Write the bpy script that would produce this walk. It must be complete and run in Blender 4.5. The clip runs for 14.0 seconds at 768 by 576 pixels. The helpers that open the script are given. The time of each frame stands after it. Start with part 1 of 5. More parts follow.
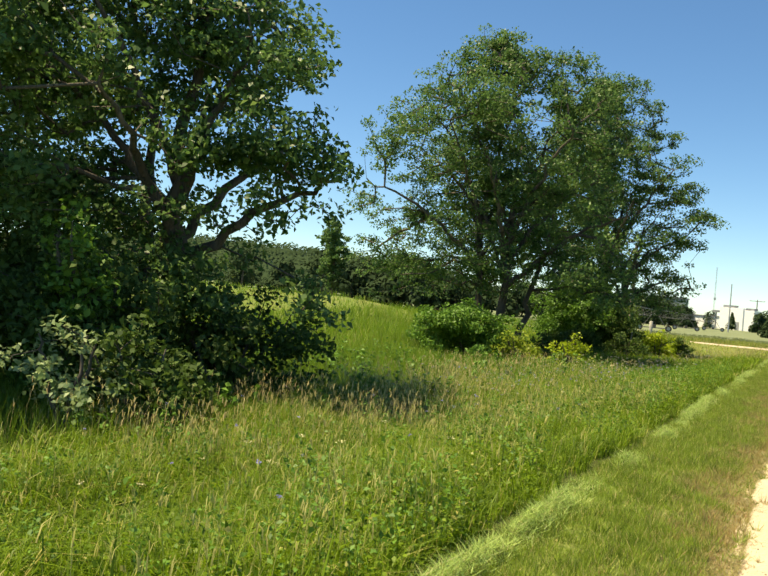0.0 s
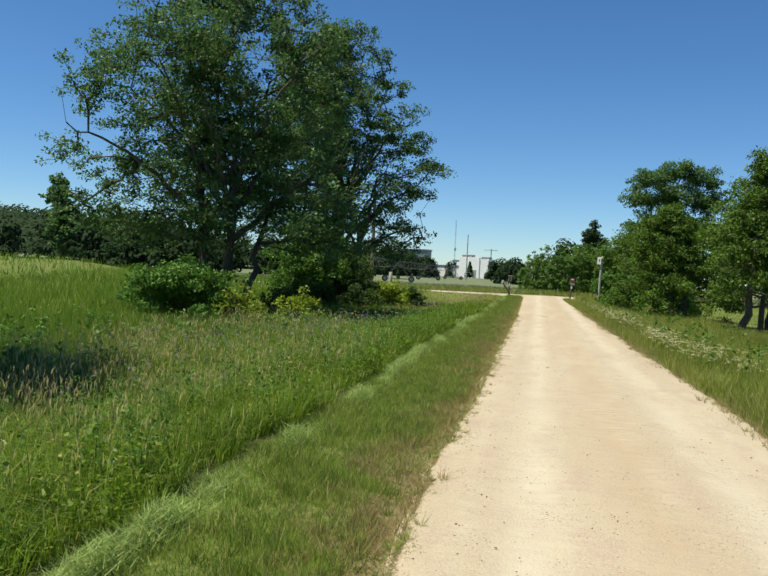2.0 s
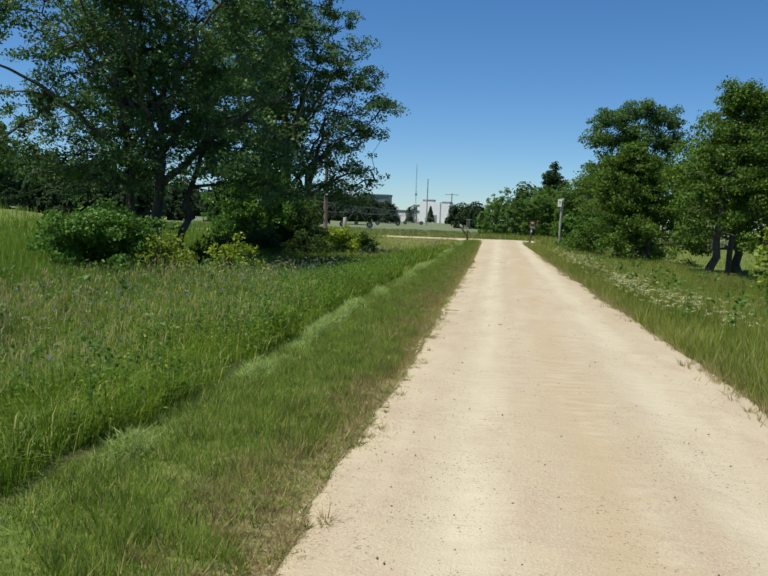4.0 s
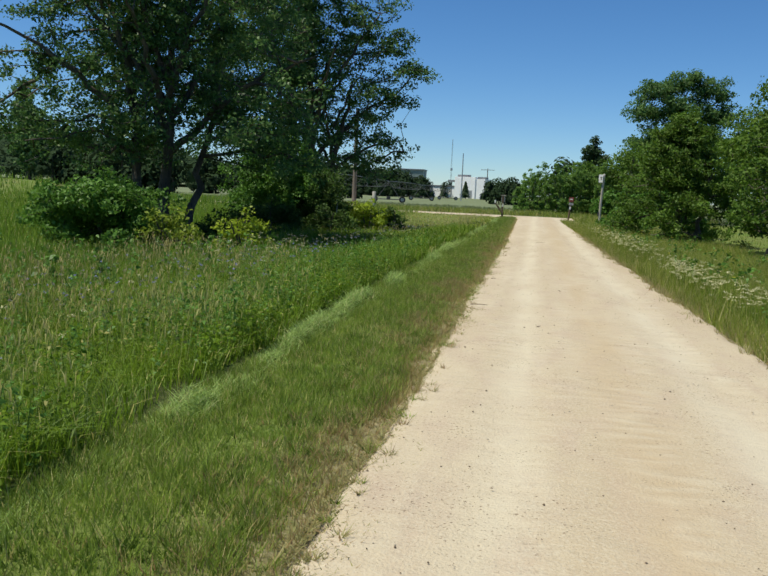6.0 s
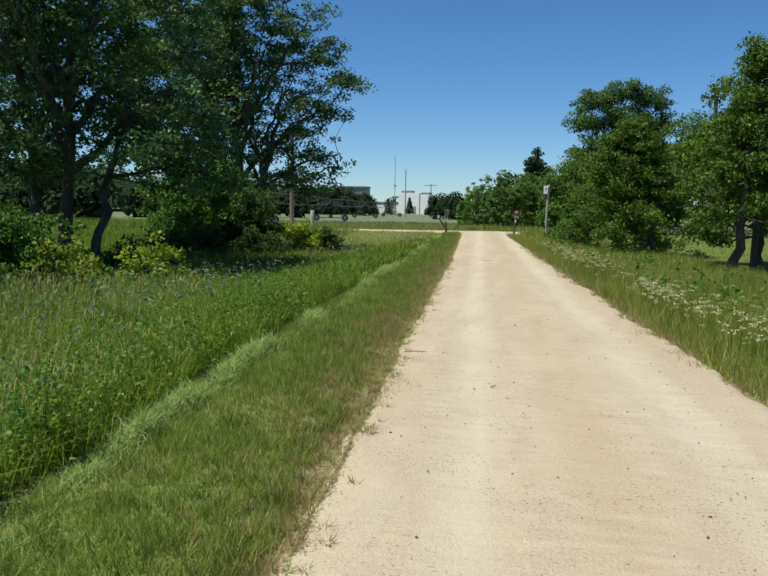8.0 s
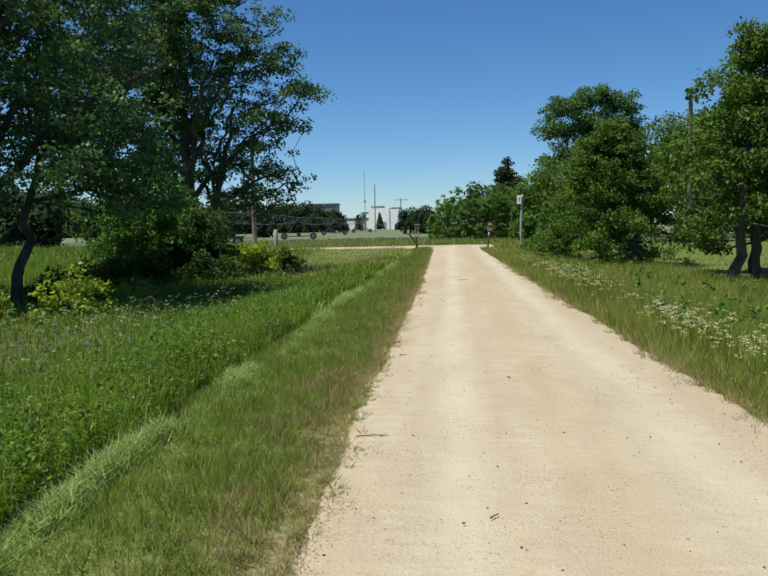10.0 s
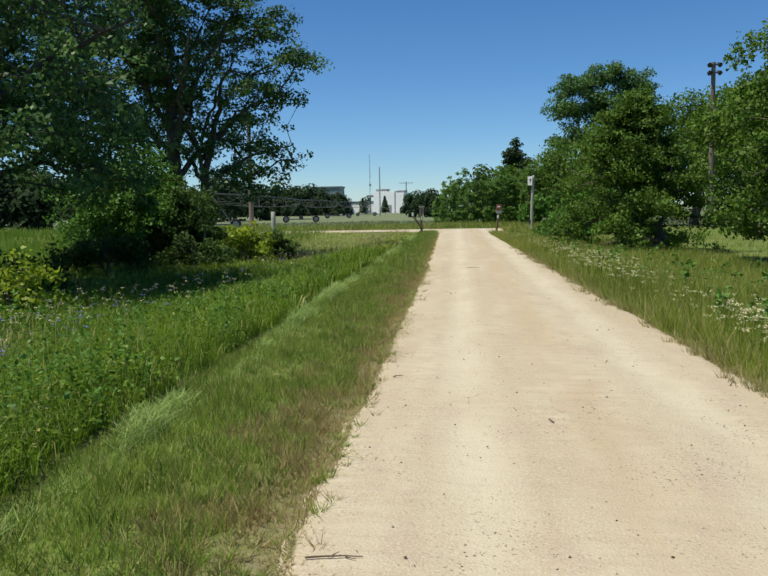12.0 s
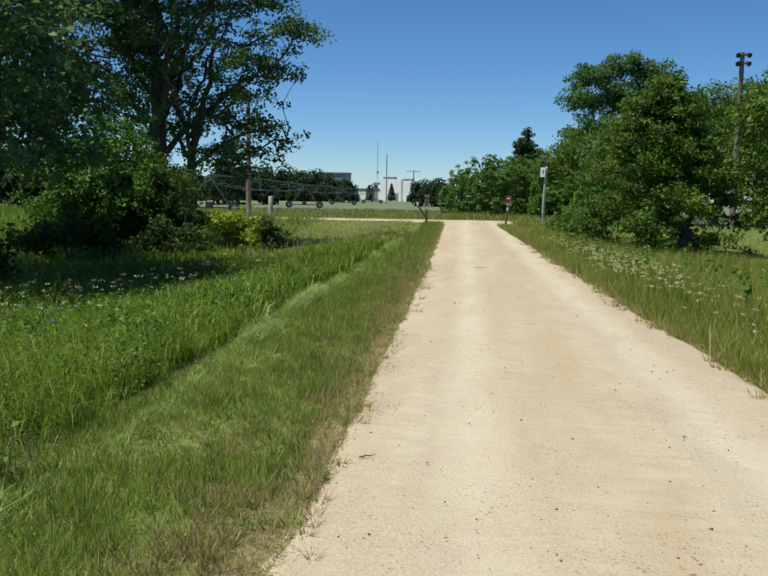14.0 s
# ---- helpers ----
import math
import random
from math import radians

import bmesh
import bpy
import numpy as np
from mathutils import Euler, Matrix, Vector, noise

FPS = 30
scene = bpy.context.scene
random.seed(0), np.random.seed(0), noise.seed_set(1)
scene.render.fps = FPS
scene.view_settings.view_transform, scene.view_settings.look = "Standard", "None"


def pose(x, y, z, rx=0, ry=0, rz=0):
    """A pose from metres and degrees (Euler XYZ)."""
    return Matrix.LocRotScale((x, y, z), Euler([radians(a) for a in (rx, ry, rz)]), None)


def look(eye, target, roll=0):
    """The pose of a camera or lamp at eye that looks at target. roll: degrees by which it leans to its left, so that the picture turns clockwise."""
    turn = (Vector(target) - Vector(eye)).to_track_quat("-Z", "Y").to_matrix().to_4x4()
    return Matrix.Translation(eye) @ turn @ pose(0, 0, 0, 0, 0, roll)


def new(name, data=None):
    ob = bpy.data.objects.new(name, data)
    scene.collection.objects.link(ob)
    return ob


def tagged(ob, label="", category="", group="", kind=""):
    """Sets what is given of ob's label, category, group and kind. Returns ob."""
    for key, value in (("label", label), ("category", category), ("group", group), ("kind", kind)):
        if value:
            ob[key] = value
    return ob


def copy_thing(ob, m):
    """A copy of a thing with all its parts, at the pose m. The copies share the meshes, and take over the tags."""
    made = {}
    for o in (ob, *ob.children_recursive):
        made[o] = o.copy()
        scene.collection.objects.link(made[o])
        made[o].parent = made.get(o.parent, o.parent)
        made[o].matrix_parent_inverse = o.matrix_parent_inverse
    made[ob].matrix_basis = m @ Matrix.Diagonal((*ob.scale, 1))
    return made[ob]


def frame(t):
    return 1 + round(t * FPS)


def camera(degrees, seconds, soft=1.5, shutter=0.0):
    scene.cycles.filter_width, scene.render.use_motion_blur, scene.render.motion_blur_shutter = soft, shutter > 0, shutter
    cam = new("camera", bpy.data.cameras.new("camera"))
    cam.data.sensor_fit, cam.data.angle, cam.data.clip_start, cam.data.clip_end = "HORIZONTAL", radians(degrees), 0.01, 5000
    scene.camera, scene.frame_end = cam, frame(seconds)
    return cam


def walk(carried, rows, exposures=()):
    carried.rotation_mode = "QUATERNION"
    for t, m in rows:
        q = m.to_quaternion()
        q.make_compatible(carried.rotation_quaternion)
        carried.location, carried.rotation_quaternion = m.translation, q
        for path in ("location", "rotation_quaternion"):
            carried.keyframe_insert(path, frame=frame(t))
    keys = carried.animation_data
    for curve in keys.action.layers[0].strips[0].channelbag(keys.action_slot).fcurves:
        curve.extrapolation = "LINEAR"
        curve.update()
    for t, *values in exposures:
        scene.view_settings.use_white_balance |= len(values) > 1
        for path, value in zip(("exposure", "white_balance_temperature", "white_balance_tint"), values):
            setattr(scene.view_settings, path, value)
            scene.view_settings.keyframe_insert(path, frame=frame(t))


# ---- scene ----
cam = camera(50.0, 14.0, soft=1.6)
PATH = [
    (0, (0.141, 1.057, 1.662), (-0.787, 2.829, 1.676), 5.0),
    (0.5, (0.234, 1.656, 1.666), (-0.539, 3.501, 1.683), 5.9),
    (1, (0.348, 2.227, 1.669), (-0.148, 4.164, 1.712), 3.9),
    (1.5, (0.439, 2.795, 1.623), (0.053, 4.757, 1.66), 2.8),
    (2, (0.501, 3.396, 1.595), (0.132, 5.361, 1.548), 2.7),
    (2.5, (0.567, 4.007, 1.572), (0.355, 5.993, 1.477), 2.6),
    (3, (0.598, 4.574, 1.562), (0.356, 6.556, 1.444), 2.4),
    (3.2, (0.629, 4.798, 1.549), (0.374, 6.778, 1.42), 1.9),
    (5.3, (0.656, 7.27, 1.54), (0.33, 9.231, 1.323), 3.2),
    (5.5, (0.642, 7.511, 1.516), (0.306, 9.471, 1.296), 3.2),
    (6, (0.603, 8.137, 1.523), (0.253, 10.091, 1.286), 2.6),
    (6.5, (0.579, 8.732, 1.555), (0.284, 10.697, 1.329), 2.5),
    (7, (0.576, 9.37, 1.532), (0.302, 11.341, 1.327), 1.9),
    (7.2, (0.577, 9.616, 1.513), (0.341, 11.592, 1.309), 2.0),
    (9.3, (0.54, 12.565, 1.565), (0.303, 14.545, 1.403), -0.8),
    (9.5, (0.526, 12.826, 1.557), (0.33, 14.81, 1.398), -0.8),
    (10, (0.52, 13.451, 1.554), (0.355, 15.438, 1.4), -1.2),
    (10.5, (0.502, 14.091, 1.546), (0.331, 16.078, 1.395), -1.1),
    (11, (0.492, 14.749, 1.509), (0.304, 16.735, 1.361), -1.5),
    (11.5, (0.44, 15.396, 1.472), (0.241, 17.379, 1.315), -1.0),
    (12, (0.448, 16.036, 1.462), (0.27, 18.019, 1.269), -1.0),
    (12.5, (0.451, 16.668, 1.46), (0.276, 18.65, 1.251), -0.2),
    (13, (0.428, 17.316, 1.464), (0.249, 19.295, 1.237), 0.6),
    (13.5, (0.431, 17.929, 1.484), (0.238, 19.907, 1.259), 0.8),
    (14, (0.43, 18.562, 1.462), (0.242, 20.541, 1.24), 0.9),
]
walk(cam, [(t, look(eye, target, roll)) for t, eye, target, roll in PATH],
     exposures=[(t, stops, kelvin, 5) for t, stops, kelvin in ((0.0, 0.9, 9800), (0.5, 0.64, 9100), (1.0, 0.37, 8100), (1.5, 0.27, 7600), (2.0, 0.18, 7200), (3.0, 0.0, 6800), (14.0, 0.0, 6800))])

# ---- sky, sun, exposure ----
TO_SUN = Vector((-0.38, -0.16, 0.91)).normalized()
world = bpy.data.worlds.new("world")
scene.world = world
world.use_nodes = True
wn = world.node_tree
sky = wn.nodes.new("ShaderNodeTexSky")
sky.sky_type, sky.sun_disc = "NISHITA", False
sky.sun_elevation = math.asin(TO_SUN.z)
sky.sun_rotation = math.atan2(TO_SUN.x, TO_SUN.y) % (2 * math.pi)
sky.altitude, sky.air_density, sky.dust_density, sky.ozone_density = 1800, 1.0, 0.35, 3.0
deepen = wn.nodes.new("ShaderNodeHueSaturation")
deepen.inputs["Saturation"].default_value = 1.12
clear = wn.nodes.new("ShaderNodeMix")
clear.data_type, clear.blend_type = "RGBA", "MULTIPLY"
clear.inputs[0].default_value, clear.inputs[7].default_value = 1.0, (0.79, 0.94, 1.14, 1)
wn.links.new(sky.outputs[0], clear.inputs[6])
wn.links.new(clear.outputs[2], deepen.inputs["Color"])
wn.links.new(deepen.outputs[0], wn.nodes["Background"].inputs[0])
wn.nodes["Background"].inputs[1].default_value = 0.104
sun = new("sun", bpy.data.lights.new("sun", "SUN"))
sun.data.energy, sun.data.angle, sun.data.color = 4.7, radians(0.53), (1.0, 0.95, 0.86)
sun.matrix_world = look((0, 0, 60), Vector((0, 0, 60)) - TO_SUN)


# ---- materials ----
def mix_rgb(nt, fac, a, b):
    """A colour mix; each of fac, a, b is a socket or a value."""
    n = nt.nodes.new("ShaderNodeMix")
    n.data_type = "RGBA"
    for socket, value in ((n.inputs[0], fac), (n.inputs[6], a), (n.inputs[7], b)):
        if isinstance(value, bpy.types.NodeSocket):
            nt.links.new(value, socket)
        else:
            socket.default_value = value if not isinstance(value, tuple) else (*value, 1)
    return n.outputs[2]


def noise_fac(nt, scale, lo=0.35, hi=0.65, detail=4.0, stretch=(1, 1, 1), kind="Object"):
    """Noise between 0 and 1, with its contrast set by lo and hi."""
    tc = nt.nodes.new("ShaderNodeTexCoord")
    mp = nt.nodes.new("ShaderNodeMapping")
    mp.inputs["Scale"].default_value = stretch
    nt.links.new(tc.outputs[kind], mp.inputs[0])
    n = nt.nodes.new("ShaderNodeTexNoise")
    n.inputs["Scale"].default_value, n.inputs["Detail"].default_value = scale, detail
    nt.links.new(mp.outputs[0], n.inputs["Vector"])
    r = nt.nodes.new("ShaderNodeMapRange")
    r.inputs[1].default_value, r.inputs[2].default_value = lo, hi
    nt.links.new(n.outputs[0], r.inputs[0])
    return r.outputs[0]


def island(nt, lo=0.0, hi=1.0):
    g = nt.nodes.new("ShaderNodeNewGeometry")
    r = nt.nodes.new("ShaderNodeMapRange")
    r.inputs[3].default_value, r.inputs[4].default_value = lo, hi
    nt.links.new(g.outputs["Random Per Island"], r.inputs[0])
    return r.outputs[0]


def surface(name, a, b, scale=4.0, rough=0.8, metal=0.0, c=None, scale2=40.0, bump=0.0, bump_scale=60.0, stretch=(1, 1, 1), spec=0.3):
    """A two-scale noise surface from colour a to b, with grain c."""
    m = bpy.data.materials.new(name)
    m.use_nodes = True
    nt = m.node_tree
    p = nt.nodes["Principled BSDF"]
    col = mix_rgb(nt, noise_fac(nt, scale, stretch=stretch), a, b)
    if c:
        col = mix_rgb(nt, noise_fac(nt, scale2, 0.5, 0.75, stretch=stretch), col, c)
    nt.links.new(col, p.inputs["Base Color"])
    p.inputs["Roughness"].default_value, p.inputs["Metallic"].default_value = rough, metal
    p.inputs["Specular IOR Level"].default_value = spec
    if bump:
        bn = nt.nodes.new("ShaderNodeBump")
        bn.inputs["Strength"].default_value, bn.inputs["Distance"].default_value = 0.6, bump
        nt.links.new(noise_fac(nt, bump_scale, 0.2, 0.8, stretch=stretch), bn.inputs["Height"])
        nt.links.new(bn.outputs[0], p.inputs["Normal"])
    return m


def leafy(name, dark, light, tip=None, patch=1.2, through_light=0.35, rough=0.5, tip_share=0.12):
    """Leaves or blades: each one a shade of its own, drifting in patches, letting some light through."""
    m = bpy.data.materials.new(name)
    m.use_nodes = True
    nt = m.node_tree
    p = nt.nodes["Principled BSDF"]
    col = mix_rgb(nt, island(nt), dark, light)
    col = mix_rgb(nt, noise_fac(nt, patch, 0.38, 0.62, 2.0), col, mix_rgb(nt, 0.5, col, light))
    if tip:
        g = nt.nodes.new("ShaderNodeMath")
        g.operation = "GREATER_THAN"
        nt.links.new(island(nt), g.inputs[0])
        g.inputs[1].default_value = 1 - tip_share
        col = mix_rgb(nt, g.outputs[0], col, tip)
    nt.links.new(col, p.inputs["Base Color"])
    p.inputs["Roughness"].default_value, p.inputs["Specular IOR Level"].default_value = rough, 0.26
    tr = nt.nodes.new("ShaderNodeBsdfTranslucent")
    nt.links.new(col, tr.inputs[0])
    mx = nt.nodes.new("ShaderNodeMixShader")
    mx.inputs[0].default_value = through_light
    nt.links.new(p.outputs[0], mx.inputs[1])
    nt.links.new(tr.outputs[0], mx.inputs[2])
    nt.links.new(mx.outputs[0], nt.nodes["Material Output"].inputs[0])
    return m


OAK = leafy("oak_leaves", (0.032, 0.090, 0.026), (0.145, 0.265, 0.072), (0.15, 0.24, 0.07), 0.35, 0.44, 0.45)
WILLOW = leafy("willow_leaves", (0.100, 0.205, 0.042), (0.240, 0.390, 0.085), None, 0.4, 0.5)
MAPLE = leafy("maple_leaves", (0.028, 0.080, 0.009), (0.150, 0.262, 0.030), (0.16, 0.24, 0.05), 0.35, 0.34, 0.6)
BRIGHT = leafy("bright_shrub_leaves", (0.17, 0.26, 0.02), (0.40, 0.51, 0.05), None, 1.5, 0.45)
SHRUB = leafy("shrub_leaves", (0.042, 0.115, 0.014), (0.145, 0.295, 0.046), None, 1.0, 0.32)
# Shrub leaves with the oaks' shade put into the colour.
SHADESHRUB = leafy("shade_darkened_shrub_leaves", (0.024, 0.062, 0.012), (0.088, 0.152, 0.030), None, 1.0, 0.3, 0.7)
# Yellow-green shrub leaves, lightened so the colour itself carries sunlight.
SUNNY = leafy("sun_lightened_shrub_leaves", (0.120, 0.190, 0.020), (0.320, 0.410, 0.050), None, 0.6, 0.4)
PANICLE = leafy("drooping_grass_panicles", (0.33, 0.34, 0.09), (0.56, 0.53, 0.20), None, 0.8, 0.4, 0.6)
SILVER = leafy("pale_vine_leaves", (0.16, 0.26, 0.10), (0.36, 0.46, 0.22), None, 1.0)
NEEDLE = leafy("conifer_needles", (0.028, 0.062, 0.022), (0.065, 0.115, 0.040), None, 0.5, 0.2)
FARLEAF = leafy("distant_leaves", (0.024, 0.046, 0.022), (0.042, 0.070, 0.030), None, 0.08, 0.15, 0.9)
FARLEAF.node_tree.nodes["Principled BSDF"].inputs["Specular IOR Level"].default_value = 0.05
OLIVE = leafy("flattened_olive_grass", (0.24, 0.24, 0.085), (0.44, 0.41, 0.17), (0.42, 0.30, 0.16), 1.6, 0.35, 0.6, 0.2)
BLADE = leafy("tall_grass_blades", (0.034, 0.090, 0.005), (0.215, 0.335, 0.026), (0.44, 0.42, 0.13), 0.7, 0.4, 0.5, 0.06)
MOWN = leafy("mown_grass_blades", (0.036, 0.092, 0.008), (0.355, 0.470, 0.076), (0.56, 0.48, 0.20), 4.0, 0.40, 0.5, 0.10)
DRYMOWN = leafy("dry_edge_grass_blades", (0.29, 0.26, 0.085), (0.48, 0.42, 0.165), (0.43, 0.31, 0.14), 1.2, 0.35, 0.6, 0.2)
CUT = leafy("cut_grass", (0.22, 0.35, 0.08), (0.43, 0.56, 0.17), (0.50, 0.50, 0.22), 2.0, 0.35, 0.6, 0.12)
SEED = leafy("grass_seed_heads", (0.50, 0.41, 0.17), (0.68, 0.58, 0.27), (0.52, 0.38, 0.20), 0.6, 0.4, 0.7, 0.15)
MEADOW = leafy("meadow_blades", (0.090, 0.170, 0.012), (0.250, 0.385, 0.046), (0.40, 0.38, 0.12), 0.15, 0.4, 0.5, 0.06)
PETAL_W = leafy("white_petals", (0.60, 0.55, 0.28), (0.80, 0.76, 0.48), None, 3.0, 0.3)
VERGE = leafy("dry_verge_blades", (0.110, 0.165, 0.016), (0.350, 0.410, 0.068), (0.50, 0.44, 0.18), 0.5, 0.38, 0.5, 0.16)
FIELD = leafy("dull_crop_blades", (0.110, 0.150, 0.060), (0.200, 0.240, 0.110), (0.30, 0.28, 0.15), 0.1, 0.3, 0.6, 0.1)
PETAL_B = leafy("blue_petals", (0.17, 0.18, 0.40), (0.30, 0.31, 0.58), None, 3.0, 0.3)
PETAL_Y = leafy("yellow_petals", (0.55, 0.42, 0.03), (0.70, 0.58, 0.06), None, 3.0, 0.3)
BARK = surface("bark", (0.075, 0.062, 0.048), (0.150, 0.130, 0.105), 3.0, 0.95, 0, (0.04, 0.034, 0.028), 22, 0.03, 18, (1, 1, 0.25))
DEADWOOD = surface("dead_wood", (0.24, 0.21, 0.18), (0.34, 0.31, 0.27), 4.0, 0.9, 0, (0.14, 0.12, 0.10), 30, 0.01, 30, (1, 1, 0.2))
POSTWOOD = surface("grey_weathered_wood", (0.36, 0.34, 0.29), (0.52, 0.49, 0.42), 3.0, 0.85, 0, (0.24, 0.22, 0.19), 30, 0.006, 40, (1, 1, 0.12))
POLEWOOD = surface("brown_pole_wood", (0.16, 0.13, 0.10), (0.26, 0.22, 0.18), 2.0, 0.9, 0, (0.10, 0.08, 0.06), 30, 0.006, 40, (1, 1, 0.1))
BROWNPOST = surface("brown_post_wood", (0.10, 0.07, 0.045), (0.17, 0.12, 0.08), 5.0, 0.85, 0, None, 30, 0.006, 40, (1, 1, 0.1))
WHITEPAINT = surface("white_painted_panel", (0.74, 0.74, 0.70), (0.82, 0.82, 0.79), 2.0, 0.5, 0, (0.62, 0.61, 0.56), 14)
SIGNGREY = surface("dull_grey_sign_metal", (0.30, 0.31, 0.31), (0.42, 0.43, 0.42), 6.0, 0.5, 0.4)
SIGNRED = surface("faded_red_sign", (0.20, 0.045, 0.04), (0.30, 0.09, 0.08), 6.0, 0.5)
INK = surface("dark_print", (0.03, 0.03, 0.03), (0.06, 0.06, 0.06), 6.0, 0.6)
GALV = surface("galvanised_steel", (0.075, 0.078, 0.078), (0.15, 0.153, 0.153), 3.0, 0.65, 0.2)
RUBBER = surface("black_rubber", (0.02, 0.02, 0.02), (0.045, 0.043, 0.04), 5.0, 0.85)
MASTPAINT = surface("grey_mast_steel", (0.34, 0.36, 0.38), (0.46, 0.47, 0.48), 2.0, 0.5, 0.4)
WALLWHITE = surface("white_metal_siding", (0.84, 0.84, 0.82), (0.90, 0.90, 0.88), 0.3, 0.55, 0, (0.70, 0.70, 0.68), 3)
SHEDGREEN = surface("grey_green_siding", (0.20, 0.24, 0.22), (0.27, 0.31, 0.28), 0.4, 0.6)
ROOFGREY = surface("grey_roofing", (0.16, 0.17, 0.18), (0.24, 0.25, 0.26), 0.6, 0.6)
STONE = surface("pale_limestone_chips", (0.40, 0.35, 0.27), (0.60, 0.54, 0.43), 60.0, 0.9, 0, (0.16, 0.13, 0.10), 30, 0.0)
DARKSTONE = surface("dark_gravel_chips", (0.09, 0.07, 0.05), (0.24, 0.18, 0.12), 30.0, 0.9)
REDDRY = leafy("reddish_dry_stems", (0.25, 0.175, 0.070), (0.44, 0.34, 0.15), (0.32, 0.19, 0.09), 3.0, 0.3, 0.7, 0.2)
GREYSTALK = leafy("grey_violet_dry_flowers", (0.17, 0.16, 0.16), (0.32, 0.30, 0.30), None, 2.0, 0.25, 0.8)


def gravel_material():
    m = bpy.data.materials.new("crushed_limestone")
    m.use_nodes = True
    nt = m.node_tree
    p = nt.nodes["Principled BSDF"]
    col = mix_rgb(nt, noise_fac(nt, 0.55, 0.35, 0.65, 5.0, (1.6, 0.22, 1)), (0.475, 0.385, 0.258), (0.56, 0.475, 0.335))
    col = mix_rgb(nt, noise_fac(nt, 2.6, 0.45, 0.75, 6.0, (1.5, 0.5, 1)), col, (0.47, 0.368, 0.268))
    col = mix_rgb(nt, noise_fac(nt, 45.0, 0.45, 0.8, 5.0), col, (0.58, 0.508, 0.372))
    col = mix_rgb(nt, noise_fac(nt, 130.0, 0.62, 0.72, 3.0), col, (0.30, 0.23, 0.16))
    sep = nt.nodes.new("ShaderNodeSeparateXYZ")
    nt.links.new(nt.nodes.new("ShaderNodeTexCoord").outputs["Object"], sep.inputs[0])
    for centre, half, tint in ((0.55, 0.30, (0.61, 0.543, 0.40)), (2.05, 0.32, (0.60, 0.533, 0.395)), (1.35, 0.35, (0.49, 0.387, 0.25))):
        off = nt.nodes.new("ShaderNodeMath")
        off.operation = "SUBTRACT"
        nt.links.new(sep.outputs[0], off.inputs[0])
        off.inputs[1].default_value = centre
        far = nt.nodes.new("ShaderNodeMath")
        far.operation = "ABSOLUTE"
        nt.links.new(off.outputs[0], far.inputs[0])
        band = nt.nodes.new("ShaderNodeMapRange")
        band.inputs[1].default_value, band.inputs[2].default_value, band.inputs[3].default_value, band.inputs[4].default_value = 0.05, half, 0.8, 0.0
        nt.links.new(far.outputs[0], band.inputs[0])
        patchy = nt.nodes.new("ShaderNodeMath")
        patchy.operation = "MULTIPLY"
        nt.links.new(band.outputs[0], patchy.inputs[0])
        nt.links.new(noise_fac(nt, 1.6, 0.25, 0.6, 5.0, (1.2, 0.35, 1)), patchy.inputs[1])
        col = mix_rgb(nt, patchy.outputs[0], col, tint)
    ripple = nt.nodes.new("ShaderNodeMath")
    ripple.operation = "MULTIPLY"
    nt.links.new(noise_fac(nt, 2.2, 0.40, 0.80, 1.5, (1.3, 3.6, 1)), ripple.inputs[0])
    nt.links.new(noise_fac(nt, 1.1, 0.46, 0.66, 2.0, (2.2, 0.3, 1)), ripple.inputs[1])
    ripple = ripple.outputs[0]
    stones = noise_fac(nt, 52.0, 0.63, 0.68, 2.0)
    stony = nt.nodes.new("ShaderNodeMath")
    stony.operation = "MULTIPLY"
    nt.links.new(stones, stony.inputs[0])
    nt.links.new(noise_fac(nt, 1.3, 0.42, 0.62, 3.0), stony.inputs[1])
    col = mix_rgb(nt, stony.outputs[0], col, (0.22, 0.165, 0.11))
    worn = nt.nodes.new("ShaderNodeMath")
    worn.operation = "MULTIPLY"
    nt.links.new(ripple, worn.inputs[0])
    worn.inputs[1].default_value = 0.5
    col = mix_rgb(nt, worn.outputs[0], col, (0.65, 0.588, 0.44))
    nt.links.new(col, p.inputs["Base Color"])
    p.inputs["Roughness"].default_value, p.inputs["Specular IOR Level"].default_value = 0.95, 0.15
    b0 = nt.nodes.new("ShaderNodeBump")
    b0.inputs["Strength"].default_value, b0.inputs["Distance"].default_value = 0.5, 0.02
    nt.links.new(ripple, b0.inputs["Height"])
    b1 = nt.nodes.new("ShaderNodeBump")
    b1.inputs["Strength"].default_value, b1.inputs["Distance"].default_value = 0.5, 0.012
    nt.links.new(noise_fac(nt, 70.0, 0.2, 0.8, 6.0), b1.inputs["Height"])
    b2 = nt.nodes.new("ShaderNodeBump")
    b2.inputs["Strength"].default_value, b2.inputs["Distance"].default_value = 0.5, 0.03
    nt.links.new(noise_fac(nt, 5.0, 0.2, 0.8, 4.0, (0.6, 1.4, 1)), b2.inputs["Height"])
    nt.links.new(b0.outputs[0], b1.inputs["Normal"])
    nt.links.new(b1.outputs[0], b2.inputs["Normal"])
    nt.links.new(b2.outputs[0], p.inputs["Normal"])
    return m


